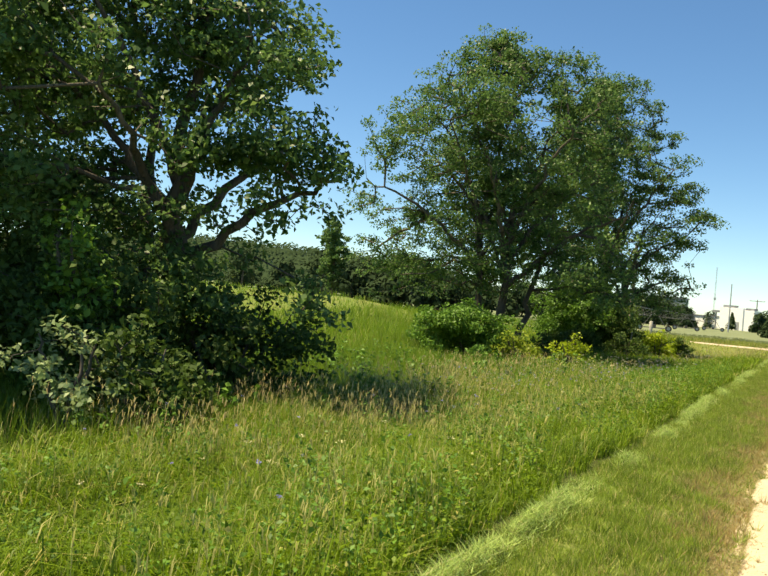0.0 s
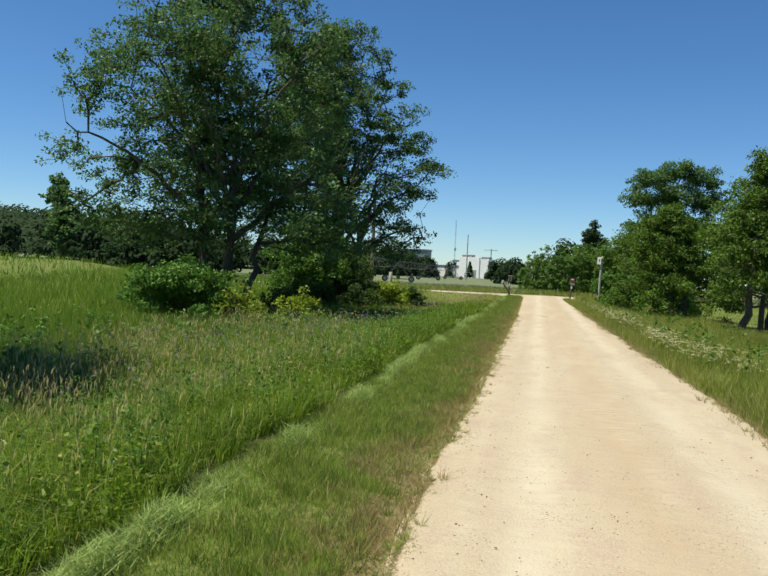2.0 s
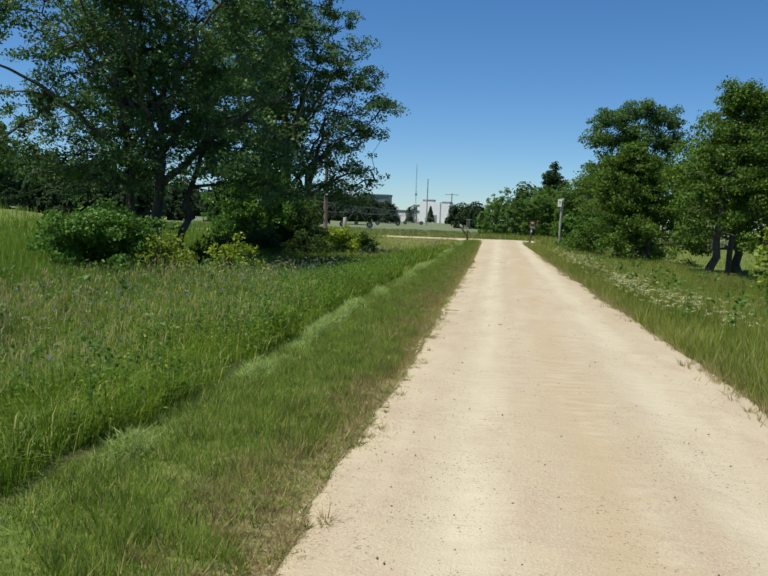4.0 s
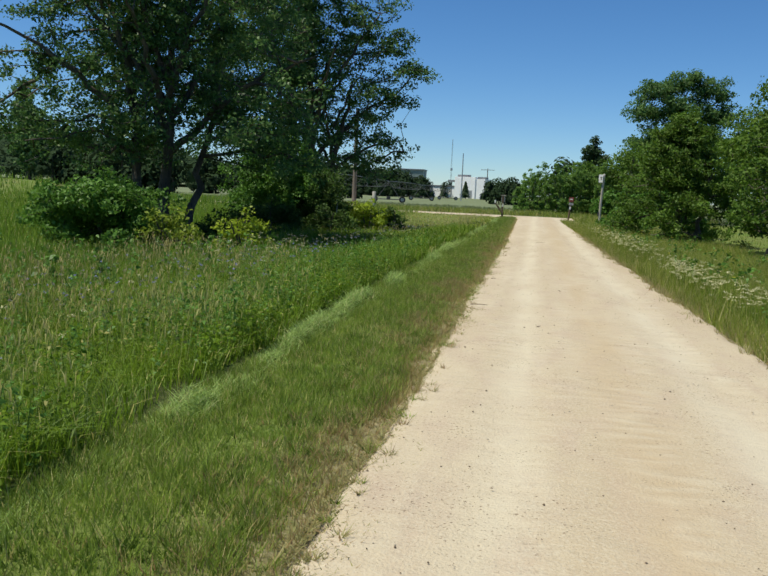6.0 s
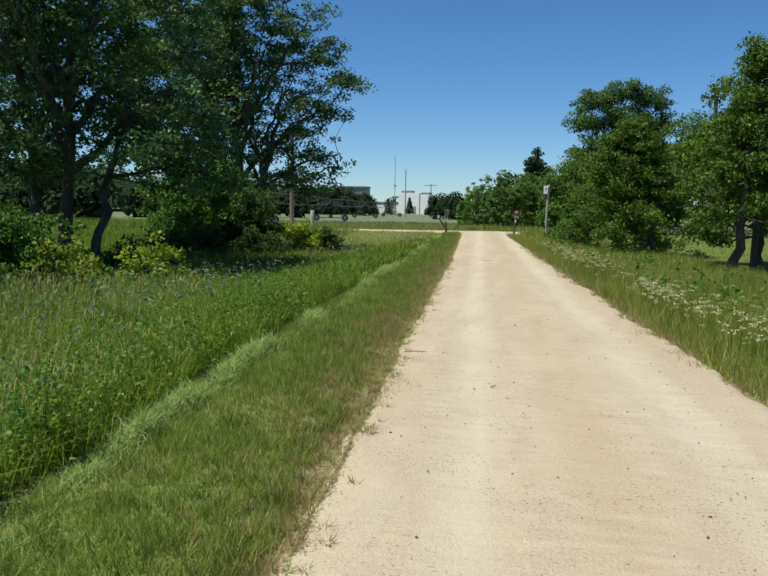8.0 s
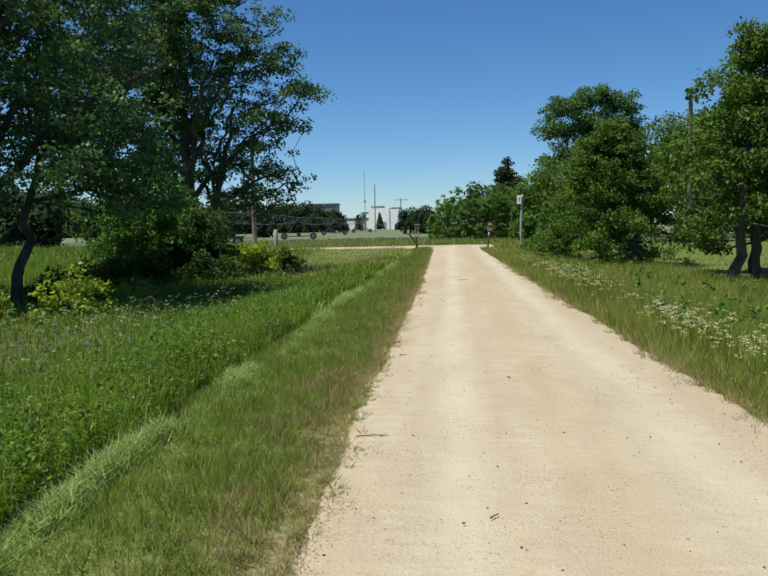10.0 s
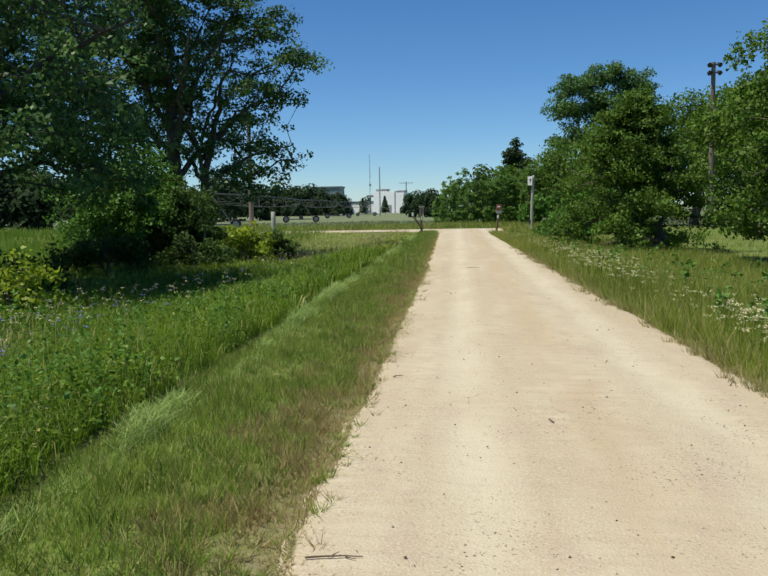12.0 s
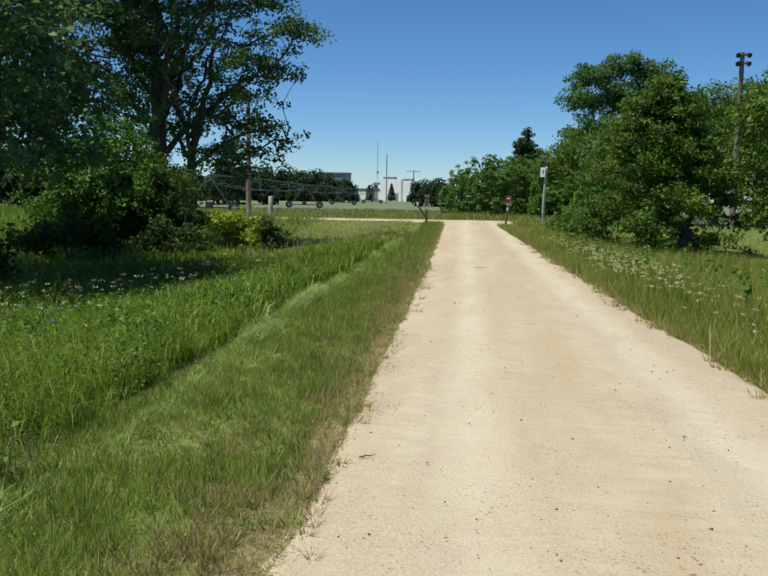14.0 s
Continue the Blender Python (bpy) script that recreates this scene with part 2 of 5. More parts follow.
def ground_material():
    m = bpy.data.materials.new("grassy_ground")
    m.use_nodes = True
    nt = m.node_tree
    p = nt.nodes["Principled BSDF"]
    col = mix_rgb(nt, noise_fac(nt, 0.06, 0.35, 0.65, 5.0), (0.120, 0.180, 0.035), (0.170, 0.225, 0.055))
    col = mix_rgb(nt, noise_fac(nt, 0.8, 0.4, 0.7, 5.0), col, (0.200, 0.215, 0.070))
    col = mix_rgb(nt, noise_fac(nt, 14.0, 0.45, 0.7, 5.0), col, (0.085, 0.115, 0.026))
    sep = nt.nodes.new("ShaderNodeSeparateXYZ")
    nt.links.new(nt.nodes.new("ShaderNodeTexCoord").outputs["Object"], sep.inputs[0])

    def ramp(axis, a, b):
        r = nt.nodes.new("ShaderNodeMapRange")
        r.inputs[1].default_value, r.inputs[2].default_value = a, b
        nt.links.new(sep.outputs[axis], r.inputs[0])
        return r.outputs[0]

    def times(a, b):
        m2 = nt.nodes.new("ShaderNodeMath")
        m2.operation = "MULTIPLY"
        nt.links.new(a, m2.inputs[0])
        nt.links.new(b, m2.inputs[1])
        return m2.outputs[0]

    dirt = times(times(ramp(0, -1.00, -0.25), ramp(0, 3.7, 3.1)), ramp(1, 70, 66))
    dirt_col = mix_rgb(nt, noise_fac(nt, 25.0, 0.35, 0.65, 5.0), (0.33, 0.275, 0.165), (0.19, 0.165, 0.075))
    patch = nt.nodes.new("ShaderNodeMapRange")
    patch.inputs[1].default_value, patch.inputs[2].default_value = 0.75, 1.15
    add = nt.nodes.new("ShaderNodeMath")
    nt.links.new(dirt, add.inputs[0])
    nt.links.new(noise_fac(nt, 7.0, 0.3, 0.7, 5.0), add.inputs[1])
    nt.links.new(add.outputs[0], patch.inputs[0])
    col = mix_rgb(nt, times(patch.outputs[0], dirt), col, dirt_col)
    # Shade between the tall blades, painted dark into the ground left of the mown strip.
    tall_grass_shade = times(times(ramp(0, -1.72, -1.95), ramp(0, -14.0, -9.0)), ramp(1, 50, 40))
    col = mix_rgb(nt, tall_grass_shade, col, mix_rgb(nt, noise_fac(nt, 18.0, 0.35, 0.65, 4.0), (0.040, 0.056, 0.016), (0.075, 0.085, 0.030)))
    crop = mix_rgb(nt, noise_fac(nt, 0.25, 0.35, 0.65, 5.0), (0.150, 0.185, 0.095), (0.195, 0.225, 0.125))
    col = mix_rgb(nt, ramp(1, 71, 73), col, crop)
    nt.links.new(col, p.inputs["Base Color"])
    p.inputs["Roughness"].default_value, p.inputs["Specular IOR Level"].default_value = 0.95, 0.1
    b = nt.nodes.new("ShaderNodeBump")
    b.inputs["Strength"].default_value, b.inputs["Distance"].default_value = 0.7, 0.06
    nt.links.new(noise_fac(nt, 9.0, 0.2, 0.8, 6.0), b.inputs["Height"])
    nt.links.new(b.outputs[0], p.inputs["Normal"])
    return m


GRAVEL, GROUND = gravel_material(), ground_material()
rng = np.random.default_rng(7)


# ---- mesh helpers ----
def raw_mesh(name, v, quads=None, tris=None, material=None, smooth=False):
    """A mesh from arrays of corners, four-sided and three-sided faces."""
    quads = np.zeros((0, 4), np.int32) if quads is None else np.asarray(quads, np.int32)
    tris = np.zeros((0, 3), np.int32) if tris is None else np.asarray(tris, np.int32)
    me = bpy.data.meshes.new(name)
    me.vertices.add(len(v))
    me.vertices.foreach_set("co", np.asarray(v, np.float32).ravel())
    idx = np.concatenate([quads.ravel(), tris.ravel()])
    me.loops.add(len(idx))
    me.loops.foreach_set("vertex_index", idx)
    me.polygons.add(len(quads) + len(tris))
    starts = np.concatenate([np.arange(len(quads)) * 4, 4 * len(quads) + np.arange(len(tris)) * 3])
    me.polygons.foreach_set("loop_start", starts.astype(np.int32))
    if smooth:
        me.polygons.foreach_set("use_smooth", np.ones(len(starts), bool))
    me.update(calc_edges=True)
    if material:
        me.materials.append(material)
    return me


def part(name, data, material, parent, label="", kind=""):
    """One mesh object under a thing or a part, from a bmesh or a mesh."""
    if isinstance(data, bmesh.types.BMesh):
        me = bpy.data.meshes.new(name)
        data.to_mesh(me)
        data.free()
        me.materials.append(material)
    else:
        me = data
    ob = new(name, me)
    ob.parent = parent
    return tagged(ob, label, kind=kind)


def thing(name, x, y, z, label, category, group="", kind=""):
    ob = new(name)
    ob.location, ob.empty_display_size = (x, y, z), 0.2
    return tagged(ob, label, category, group, kind)


def bm_box(bm, centre, size, m=None, bevel=0.0):
    g = bmesh.ops.create_cube(bm, size=1, matrix=(m or Matrix()) @ Matrix.LocRotScale(centre, None, size))
    if bevel:
        edges = list({e for v in g["verts"] for e in v.link_edges})
        bmesh.ops.bevel(bm, geom=edges, offset=bevel, segments=2, affect="EDGES", profile=0.6)
    return bm


def tube(points, radii, sides=8):
    """Corners and quads of a tapered tube along points."""
    pts = np.asarray(points, float)
    d = np.gradient(pts, axis=0)
    d /= np.linalg.norm(d, axis=1)[:, None] + 1e-9
    ref = np.where(np.abs(d[:, 2:3]) > 0.9, np.array([[1.0, 0, 0]]), np.array([[0, 0, 1.0]]))
    a = np.cross(d, ref)
    a /= np.linalg.norm(a, axis=1)[:, None] + 1e-9
    b = np.cross(d, a)
    ang = np.arange(sides) * 2 * np.pi / sides
    r = np.asarray(radii, float)[:, None, None]
    v = pts[:, None] + r * (np.cos(ang)[None, :, None] * a[:, None] + np.sin(ang)[None, :, None] * b[:, None])
    n = len(pts)
    i, j = np.meshgrid(np.arange(n - 1), np.arange(sides), indexing="ij")
    k = (j + 1) % sides
    q = np.stack([i * sides + j, i * sides + k, (i + 1) * sides + k, (i + 1) * sides + j], -1).reshape(-1, 4)
    return v.reshape(-1, 3), q


def bar_mesh(name, runs, material, sides=6):
    """One mesh from several straight or bent bars: runs of (points, radius)."""
    vs, qs, off = [], [], 0
    for points, r in runs:
        v, q = tube(points, np.full(len(points), r) if np.isscalar(r) else r, sides)
        vs.append(v)
        qs.append(q + off)
        off += len(v)
    return raw_mesh(name, np.concatenate(vs), np.concatenate(qs), None, material)


def leaf_cloud(name, centres, normals, size, material, jitter=0.35):
    """Many small folded leaves at the given places."""
    n = len(centres)
    nrm = normals / (np.linalg.norm(normals, axis=1)[:, None] + 1e-9)
    t = rng.normal(size=(n, 3))
    a = np.cross(nrm, t)
    a /= np.linalg.norm(a, axis=1)[:, None] + 1e-9
    b = np.cross(nrm, a)
    s = (size * rng.uniform(1 - jitter, 1 + jitter, n))[:, None]
    w = s * rng.uniform(0.45, 0.75, (n, 1))
    v = np.stack([centres - a * s * 0.5, centres + b * w * 0.5 + nrm * s * 0.12 - a * s * 0.05,
                  centres + a * s * 0.5 - nrm * s * 0.1, centres - b * w * 0.5 + nrm * s * 0.12 - a * s * 0.05], 1).reshape(-1, 3)
    q = np.arange(4 * n).reshape(-1, 4)
    return raw_mesh(name, v, q, None, material)


def bent(p0, p1, sag, n, wander):
    """A wandering curve between two points."""
    p0, p1 = np.asarray(p0, float), np.asarray(p1, float)
    s = np.linspace(0, 1, n)[:, None]
    p = p0 + (p1 - p0) * s
    p[:, 2] += sag * np.sin(np.pi * s[:, 0])
    p[1:-1] += rng.normal(size=(n - 2, 3)) * wander
    return p


def joints(a, b, ra, rb, sides):
    """Corners and quads of many straight tapered twigs from a to b."""
    d = b - a
    d /= np.linalg.norm(d, axis=1)[:, None] + 1e-9
    ref = np.where(np.abs(d[:, 2:3]) > 0.9, np.array([[1.0, 0, 0]]), np.array([[0, 0, 1.0]]))
    e = np.cross(d, ref)
    e /= np.linalg.norm(e, axis=1)[:, None] + 1e-9
    f = np.cross(d, e)
    ang = np.arange(sides) * 2 * np.pi / sides
    ring = np.cos(ang)[None, :, None] * e[:, None] + np.sin(ang)[None, :, None] * f[:, None]
    v = np.concatenate([a[:, None] + ra[:, None, None] * ring, b[:, None] + rb[:, None, None] * ring], 1)
    k = np.arange(sides)
    q = np.stack([k, (k + 1) % sides, sides + (k + 1) % sides, sides + k], 1)
    return v.reshape(-1, 3), (q[None] + 2 * sides * np.arange(len(a))[:, None, None]).reshape(-1, 4)


def branching(points, nodes, balance=0.25):
    """Joins each point to a node below it, so that boughs fork from the trunk outwards. Returns all nodes and each point's parent."""
    order = np.argsort(np.min(np.linalg.norm(points[:, None] - nodes[None], axis=2), axis=1))
    points = points[order]
    n0 = len(nodes)
    at = np.concatenate([nodes, points])
    path = np.zeros(len(at))
    up = np.full(len(at), -1)
    for k in range(n0, len(at)):
        d = at[k] - at[:k]
        reach = np.sqrt((d * d).sum(1))
        cost = reach + balance * path[:k] + 0.9 * np.maximum(0, -d[:, 2] - 0.15 * reach)
        best = int(np.argmin(cost))
        up[k], path[k] = best, path[best] + reach[best]
    return at, up, order


def tree(name, place, label, category, trunks, lobes, leaf, tips, leaves, material, spread=0.5, gap=0.35, group="",
         twig=0.012, shell=0.55, up=0.5, dead=0, bark=None, deep=1.0, fine=0.5):
    """A tree: trunks as (base, top, radius), lobes of the crown as (centre, radii), tips a lobe of unit volume, leaves a tip."""
    bark = bark or BARK
    root = thing(name, *place, label, category, group)
    nodes, girth = [], []
    for base, top, r, *bow in trunks:
        p = bent(base, top, bow[0] if bow else 0.0, 13, 0.012 * np.linalg.norm(np.subtract(top, base)))
        rad = np.linspace(r, r * 0.22, 13)
        rad[0] *= 1.0 if bow else 1.35
        v, q = tube(p, rad, 10)
        kind = "limb" if bow else "trunk"
        part(kind, raw_mesh(kind, v, q, None, bark, True), None, root)
        nodes.append(p[3:])
        girth.append(rad[3:])
    nodes, girth = np.concatenate(nodes), np.concatenate(girth)
    tip, out = [], []
    for c, rr in lobes:
        c, rr = np.array(c, float), np.array(rr, float) * (1, 1, deep)
        n = max(6, int(tips * rr[0] * rr[1] * rr[2] / deep ** 0.5 * 4.2))
        d = rng.normal(size=(n, 3))
        d /= np.linalg.norm(d, axis=1)[:, None]
        t = c + d * rr * (rng.uniform(0, 1, (n, 1)) ** shell) * rng.uniform(0.9, 1.14, (n, 1))
        keep = np.array([noise.noise(Vector(w * 0.7)) + fine * noise.noise(Vector(w * 1.9)) for w in t]) > gap - 0.55
        tip.append(t[keep])
        out.append((t[keep] - c) / rr)
    tip, out = np.concatenate(tip), np.concatenate(out)
    at, parent, order = branching(tip, nodes)
    tip, out = at[len(nodes):], out[order]
    n0 = len(nodes)
    load = np.ones(len(at))
    for k in range(len(at) - 1, n0 - 1, -1):
        load[parent[k]] += load[k]
    thick = np.concatenate([girth, twig * 0.8 * load[n0:] ** 0.46])
    thick[n0:] = np.minimum(thick[n0:], 0.55 * girth.max())
    bough = np.arange(len(at))
    for k in range(n0, len(at)):
        bough[k] = bough[parent[k]] if parent[k] >= n0 else k
    kid = np.arange(n0, len(at))
    start = np.minimum(thick[parent[kid]], thick[kid] * 1.35)
    heavy = load[kid] >= 12
    for b in np.unique(bough[kid[heavy]]):
        pick = kid[heavy & (bough[kid] == b)]
        v, q = joints(at[parent[pick]], at[pick], start[pick - n0], thick[pick], 6)
        part("limb", raw_mesh("limb", v, q, None, bark, True), None, root)
    thin = kid[~heavy]
    v, q = joints(at[parent[thin]], at[thin], start[thin - n0], thick[thin], 3)
    part("branchwork", raw_mesh("branchwork", v, q, None, bark), None, root, kind="stuff")
    n = rng.poisson(leaves, len(tip))
    d = rng.normal(size=(n.sum(), 3))
    d *= (rng.uniform(0, 1, (n.sum(), 1)) ** 0.45) / np.linalg.norm(d, axis=1)[:, None]
    put = np.repeat(tip, n, 0) + d * (spread * 1.4, spread * 1.4, spread * 0.85)
    nrm = np.repeat(out, n, 0) * 0.6 + rng.normal(size=(n.sum(), 3)) * 0.75 + (0, 0, up)
    part("crown", leaf_cloud("crown", put, nrm, leaf, material), None, root, kind="stuff")
    ends = kid[(load[kid] > 3) & (at[kid, 0] < 0.5) & (at[kid, 2] < 7.5)]
    for _ in range(dead):
        k = ends[rng.integers(len(ends))]
        end = at[k] + (at[k] - at[parent[k]]) * 1.2 + (0, 0, -0.3)
        v, q = tube(bent(at[k], end, -0.1, 6, 0.08), np.linspace(0.03, 0.008, 6), 5)
        part("dead_branch", raw_mesh("dead_branch", v, q, None, DEADWOOD), None, root, "bare grey dead branch")
    return root


# ---- ground ----
def smooth(a, b, x):
    s = np.clip((np.asarray(x, float) - a) / (b - a), 0, 1)
    return s * s * (3 - 2 * s)


def wave(x, y, s):
    return np.sin(x * 1.3 * s + 1.7 * np.sin(y * 0.7 * s)) * np.cos(y * 1.1 * s + 1.3 * np.sin(x * 0.9 * s + 2))


def trail_left(y):
    y = np.asarray(y, float)
    return -0.25 - 0.09 * smooth(13, 20, y) * smooth(38, 28, y) - 0.38 * np.clip((y - 28) / 34, 0, 1) - 0.11 * np.exp(-((y - 11) / 2.2) ** 2)


def trail_right(y):
    return 2.98 - 0.75 * np.clip((np.asarray(y, float) - 14) / 46, 0, 1)


def ground_z(x, y):
    """The height of the ground: a low ditch beside the trail, flat fields beyond."""
    x, y = np.asarray(x, float), np.asarray(y, float)
    near = 1 - smooth(55, 66, y)
    left = -0.48 * smooth(-1.9, -4.8, x) * (1 - 0.5 * smooth(-25, -70, x))
    right = -0.22 * smooth(3.6, 6.5, x)
    z = (left + right) * near - 0.25 * smooth(74, 100, y)
    z = z + 1.35 * smooth(-20, -36, x) * smooth(36, 57, y) * smooth(66, 60, y)
    z = z + 0.05 * wave(x, y, 0.35) * smooth(1.5, 4.0, np.abs(x - 1.3)) + 0.4 * smooth(60, 160, -x) * wave(x, y, 0.02)
    on = smooth(0.22, 0.02, trail_left(y) - x) * smooth(0.20, 0.0, x - trail_right(y)) * (y < 66)
    on = np.maximum(on, smooth(66.0, 66.4, y) * smooth(71.4, 71.0, y) * smooth(3.6, 3.0, x))
    return z - 0.035 * on


def spaced(*runs):
    return np.unique(np.concatenate([np.linspace(a, b, n) for a, b, n in runs]))


def sheet(name, xs, ys, zf, material, smooth_shade=True):
    gx, gy = np.meshgrid(xs, ys, indexing="ij")
    v = np.stack([gx, gy, zf(gx, gy)], -1).reshape(-1, 3)
    n, k = len(xs), len(ys)
    i, j = np.meshgrid(np.arange(n - 1), np.arange(k - 1), indexing="ij")
    q = np.stack([i * k + j, (i + 1) * k + j, (i + 1) * k + j + 1, i * k + j + 1], -1).reshape(-1, 4)
    return raw_mesh(name, v, q, None, material, smooth_shade)


xs = spaced((-3000, -300, 8), (-300, -60, 25), (-60, -12, 40), (-12, 12, 81), (12, 60, 30), (60, 300, 16), (300, 3000, 8))
ys = spaced((-3000, -200, 7), (-200, -12, 16), (-12, 40, 90), (40, 80, 70), (80, 200, 30), (200, 600, 12), (600, 4000, 8))
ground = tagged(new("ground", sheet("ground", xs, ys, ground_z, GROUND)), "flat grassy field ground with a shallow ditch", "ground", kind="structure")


def trail():
    """The gravel trail, crowned, with two wheel tracks and frayed edges."""
    ys = np.linspace(-14, 66.6, 640)
    cols = 40
    u = np.linspace(0, 1, cols)
    fray = lambda y, k: 0.025 * np.sin(y * 1.1 + k) + 0.02 * np.sin(y * 3.3 + 2 * k) + 0.015 * np.sin(y * 9.1 + 3 * k) + rng.normal(size=len(y)) * 0.008
    flare = 2.0 * smooth(63.5, 66.6, ys)
    l, r = trail_left(ys) + 0.02 + fray(ys, 1) - flare, trail_right(ys) + 0.02 + fray(ys, 4) + flare
    x = l[:, None] + (r - l)[:, None] * u[None]
    s = x - l[:, None]
    w = (r - l)[:, None]
    z = 0.012 + 0.035 * (1 - (2 * u[None] - 1) ** 2)
    for c in (0.24, 0.74):
        z = z - 0.018 * np.exp(-((s / w - c) / 0.07) ** 2)
    z = z + 0.004 * wave(x, ys[:, None] + 0 * x, 6.0) - 0.05 * (np.abs(2 * u[None] - 1) > 0.999)
    v = np.stack([x, ys[:, None] + 0 * x, z], -1).reshape(-1, 3)
    i, j = np.meshgrid(np.arange(len(ys) - 1), np.arange(cols - 1), indexing="ij")
    q = np.stack([i * cols + j, i * cols + j + 1, (i + 1) * cols + j + 1, (i + 1) * cols + j], -1).reshape(-1, 4)
    return raw_mesh("gravel_trail", v, q, None, GRAVEL, True)


tagged(new("gravel_trail", trail()), "pale crushed limestone trail with two worn wheel tracks", "trail", kind="structure")
cross = sheet("cross_road", np.linspace(-60, 3.4, 200), np.linspace(66.3, 71.2, 12), lambda x, y: 0.012 + 0.03 * (1 - ((y - 68.75) / 2.5) ** 2) + 0.003 * wave(x, y, 3), GRAVEL)
tagged(new("cross_road", cross), "pale gravel road crossing the end of the trail", "road", kind="structure")


# ---- grass ----
def floor_z(x, y):
    """Height of the ground or, on the trail, of the gravel."""
    f = np.clip((x - trail_left(y)) / (trail_right(y) - trail_left(y)), 0, 1)
    return np.maximum(ground_z(x, y), np.where((f > 0) & (f < 1), 0.012 + 0.14 * f * (1 - f), -9))


def blades(x, y, h, w, bend, lift=None):
    """Corners and faces of curved grass blades standing at x, y."""
    n = len(x)
    z = ground_z(x, y) if lift is None else lift
    a = rng.uniform(0, 2 * np.pi, n)
    f = a + rng.normal(size=n) * 0.5 + np.pi / 2
    side = np.stack([np.cos(a), np.sin(a), np.zeros(n)], 1) * (w * 0.5)[:, None]
    lean = np.stack([np.cos(f), np.sin(f), np.zeros(n)], 1) * (bend * h)[:, None]
    p = np.stack([x, y, z - 0.02], 1)
    up = np.stack([np.zeros(n), np.zeros(n), h], 1)
    mid, top = p + up * 0.6 + lean * 0.3, p + up * (1 - 0.35 * bend[:, None]) + lean
    v = np.stack([p - side, p + side, mid + side * 0.8, mid - side * 0.8, top], 1).reshape(-1, 3)
    i = np.arange(n)[:, None] * 5
    return v, i + np.array([[0, 1, 2, 3]]), i + np.array([[3, 2, 4]]), top


def spears(x, y, h, w, bend):
    """Fine short blades of one face each."""
    n = len(x)
    a, f = rng.uniform(0, 2 * np.pi, n), rng.uniform(0, 2 * np.pi, n)
    p = np.stack([x, y, floor_z(x, y) - 0.008], 1)
    side = np.stack([np.cos(a), np.sin(a), np.zeros(n)], 1) * (w * 0.5)[:, None]
    top = p + np.stack([np.cos(f) * bend * h, np.sin(f) * bend * h, h], 1)
    return np.stack([p - side, p + side, top], 1).reshape(-1, 3), None, np.arange(3 * n).reshape(-1, 3)


def grass(name, x, y, h, w, bend, material, label, category="grass", fine=False):
    v, q, t = spears(x, y, h, w, bend) if fine else blades(x, y, h, w, bend)[:3]
    return tagged(new(name, raw_mesh(name, v, q, t, material)), label, category, kind="stuff")


def scatter(n, x0, x1, y0, y1, clump=0.0):
    x, y = rng.uniform(x0, x1, n), rng.uniform(y0, y1, n)
    if clump:
        keep = rng.uniform(0, 1, n) < 0.5 + clump * wave(x, y, 1.1) + 0.3 * wave(x + 9, y, 3.1)
        x, y = x[keep], y[keep]
    return x, y


def u(n, a, b):
    return rng.uniform(a, b, n)


MOW = -1.66


def tall_zone(n, x0, x1, y0, y1, h0, h1, w0, w1, clump=0.18):
    x, y = scatter(n, x0, x1, y0, y1, clump)
    keep = x < MOW - 0.17 + 0.05 * np.sin(y * 1.7) + 0.04 * np.sin(y * 4.1)
    x, y = x[keep], y[keep]
    h = u(len(x), h0, h1) * (1 - 0.25 * smooth(-3.0, -1.9, x)) * (0.85 + 0.12 * wave(x, y, 0.8) + 0.13 * wave(x + 3, y + 5, 2.3))
    return x, y, h, u(len(x), w0, w1), u(len(x), 0.3, 1.7) * (1 - 0.35 * smooth(-2.4, -1.9, x))


zones = [tall_zone(26000, MOW - 0.75, MOW, 3.0, 40.0, 0.14, 0.45, 0.005, 0.010, 0.1),
         tall_zone(52000, -4.0, MOW, 4.5, 13.0, 0.22, 0.66, 0.004, 0.009),
         tall_zone(50000, -7.0, -3.8, 3.0, 13.0, 0.35, 0.75, 0.007, 0.013),
         tall_zone(64000, -4.0, MOW, 13.0, 27.0, 0.20, 0.64, 0.004, 0.009),
         tall_zone(50000, -7.5, -3.8, 13.0, 26.0, 0.35, 0.75, 0.008, 0.014),
         tall_zone(50000, -8.0, MOW, 26.0, 42.0, 0.35, 0.75, 0.012, 0.022)]
olive = [tall_zone(18000, -13.0, MOW, 41.0, 54.0, 0.25, 0.5, 0.02, 0.035),
         tall_zone(10000, -13.0, MOW, 54.0, 65.5, 0.08, 0.25, 0.02, 0.04)]
grass("rough_grass", *[np.concatenate(c) for c in zip(*olive)], VERGE, "olive rough grass towards the cross road")
grass("tall_grass", *[np.concatenate(c) for c in zip(*zones)], BLADE, "tall unmown green roadside grass beside the mown strip")
mz = [scatter(80000, -16, -6.5, 3.0, 26.0, 0.2), scatter(70000, -30, -7.5, 22.0, 66.0, 0.2), scatter(36000, -75, -20, 20.0, 95.0, 0.2)]
for (x, y), (h0, h1, w0, w1) in zip(mz, ((0.35, 0.7, 0.010, 0.018), (0.35, 0.65, 0.022, 0.04), (0.35, 0.6, 0.05, 0.09))):
    grass("meadow_grass", x, y, u(len(x), h0, h1), u(len(x), w0, w1), u(len(x), 0.15, 0.6), MEADOW, "sunlit green meadow grass in the open field", fine=True)


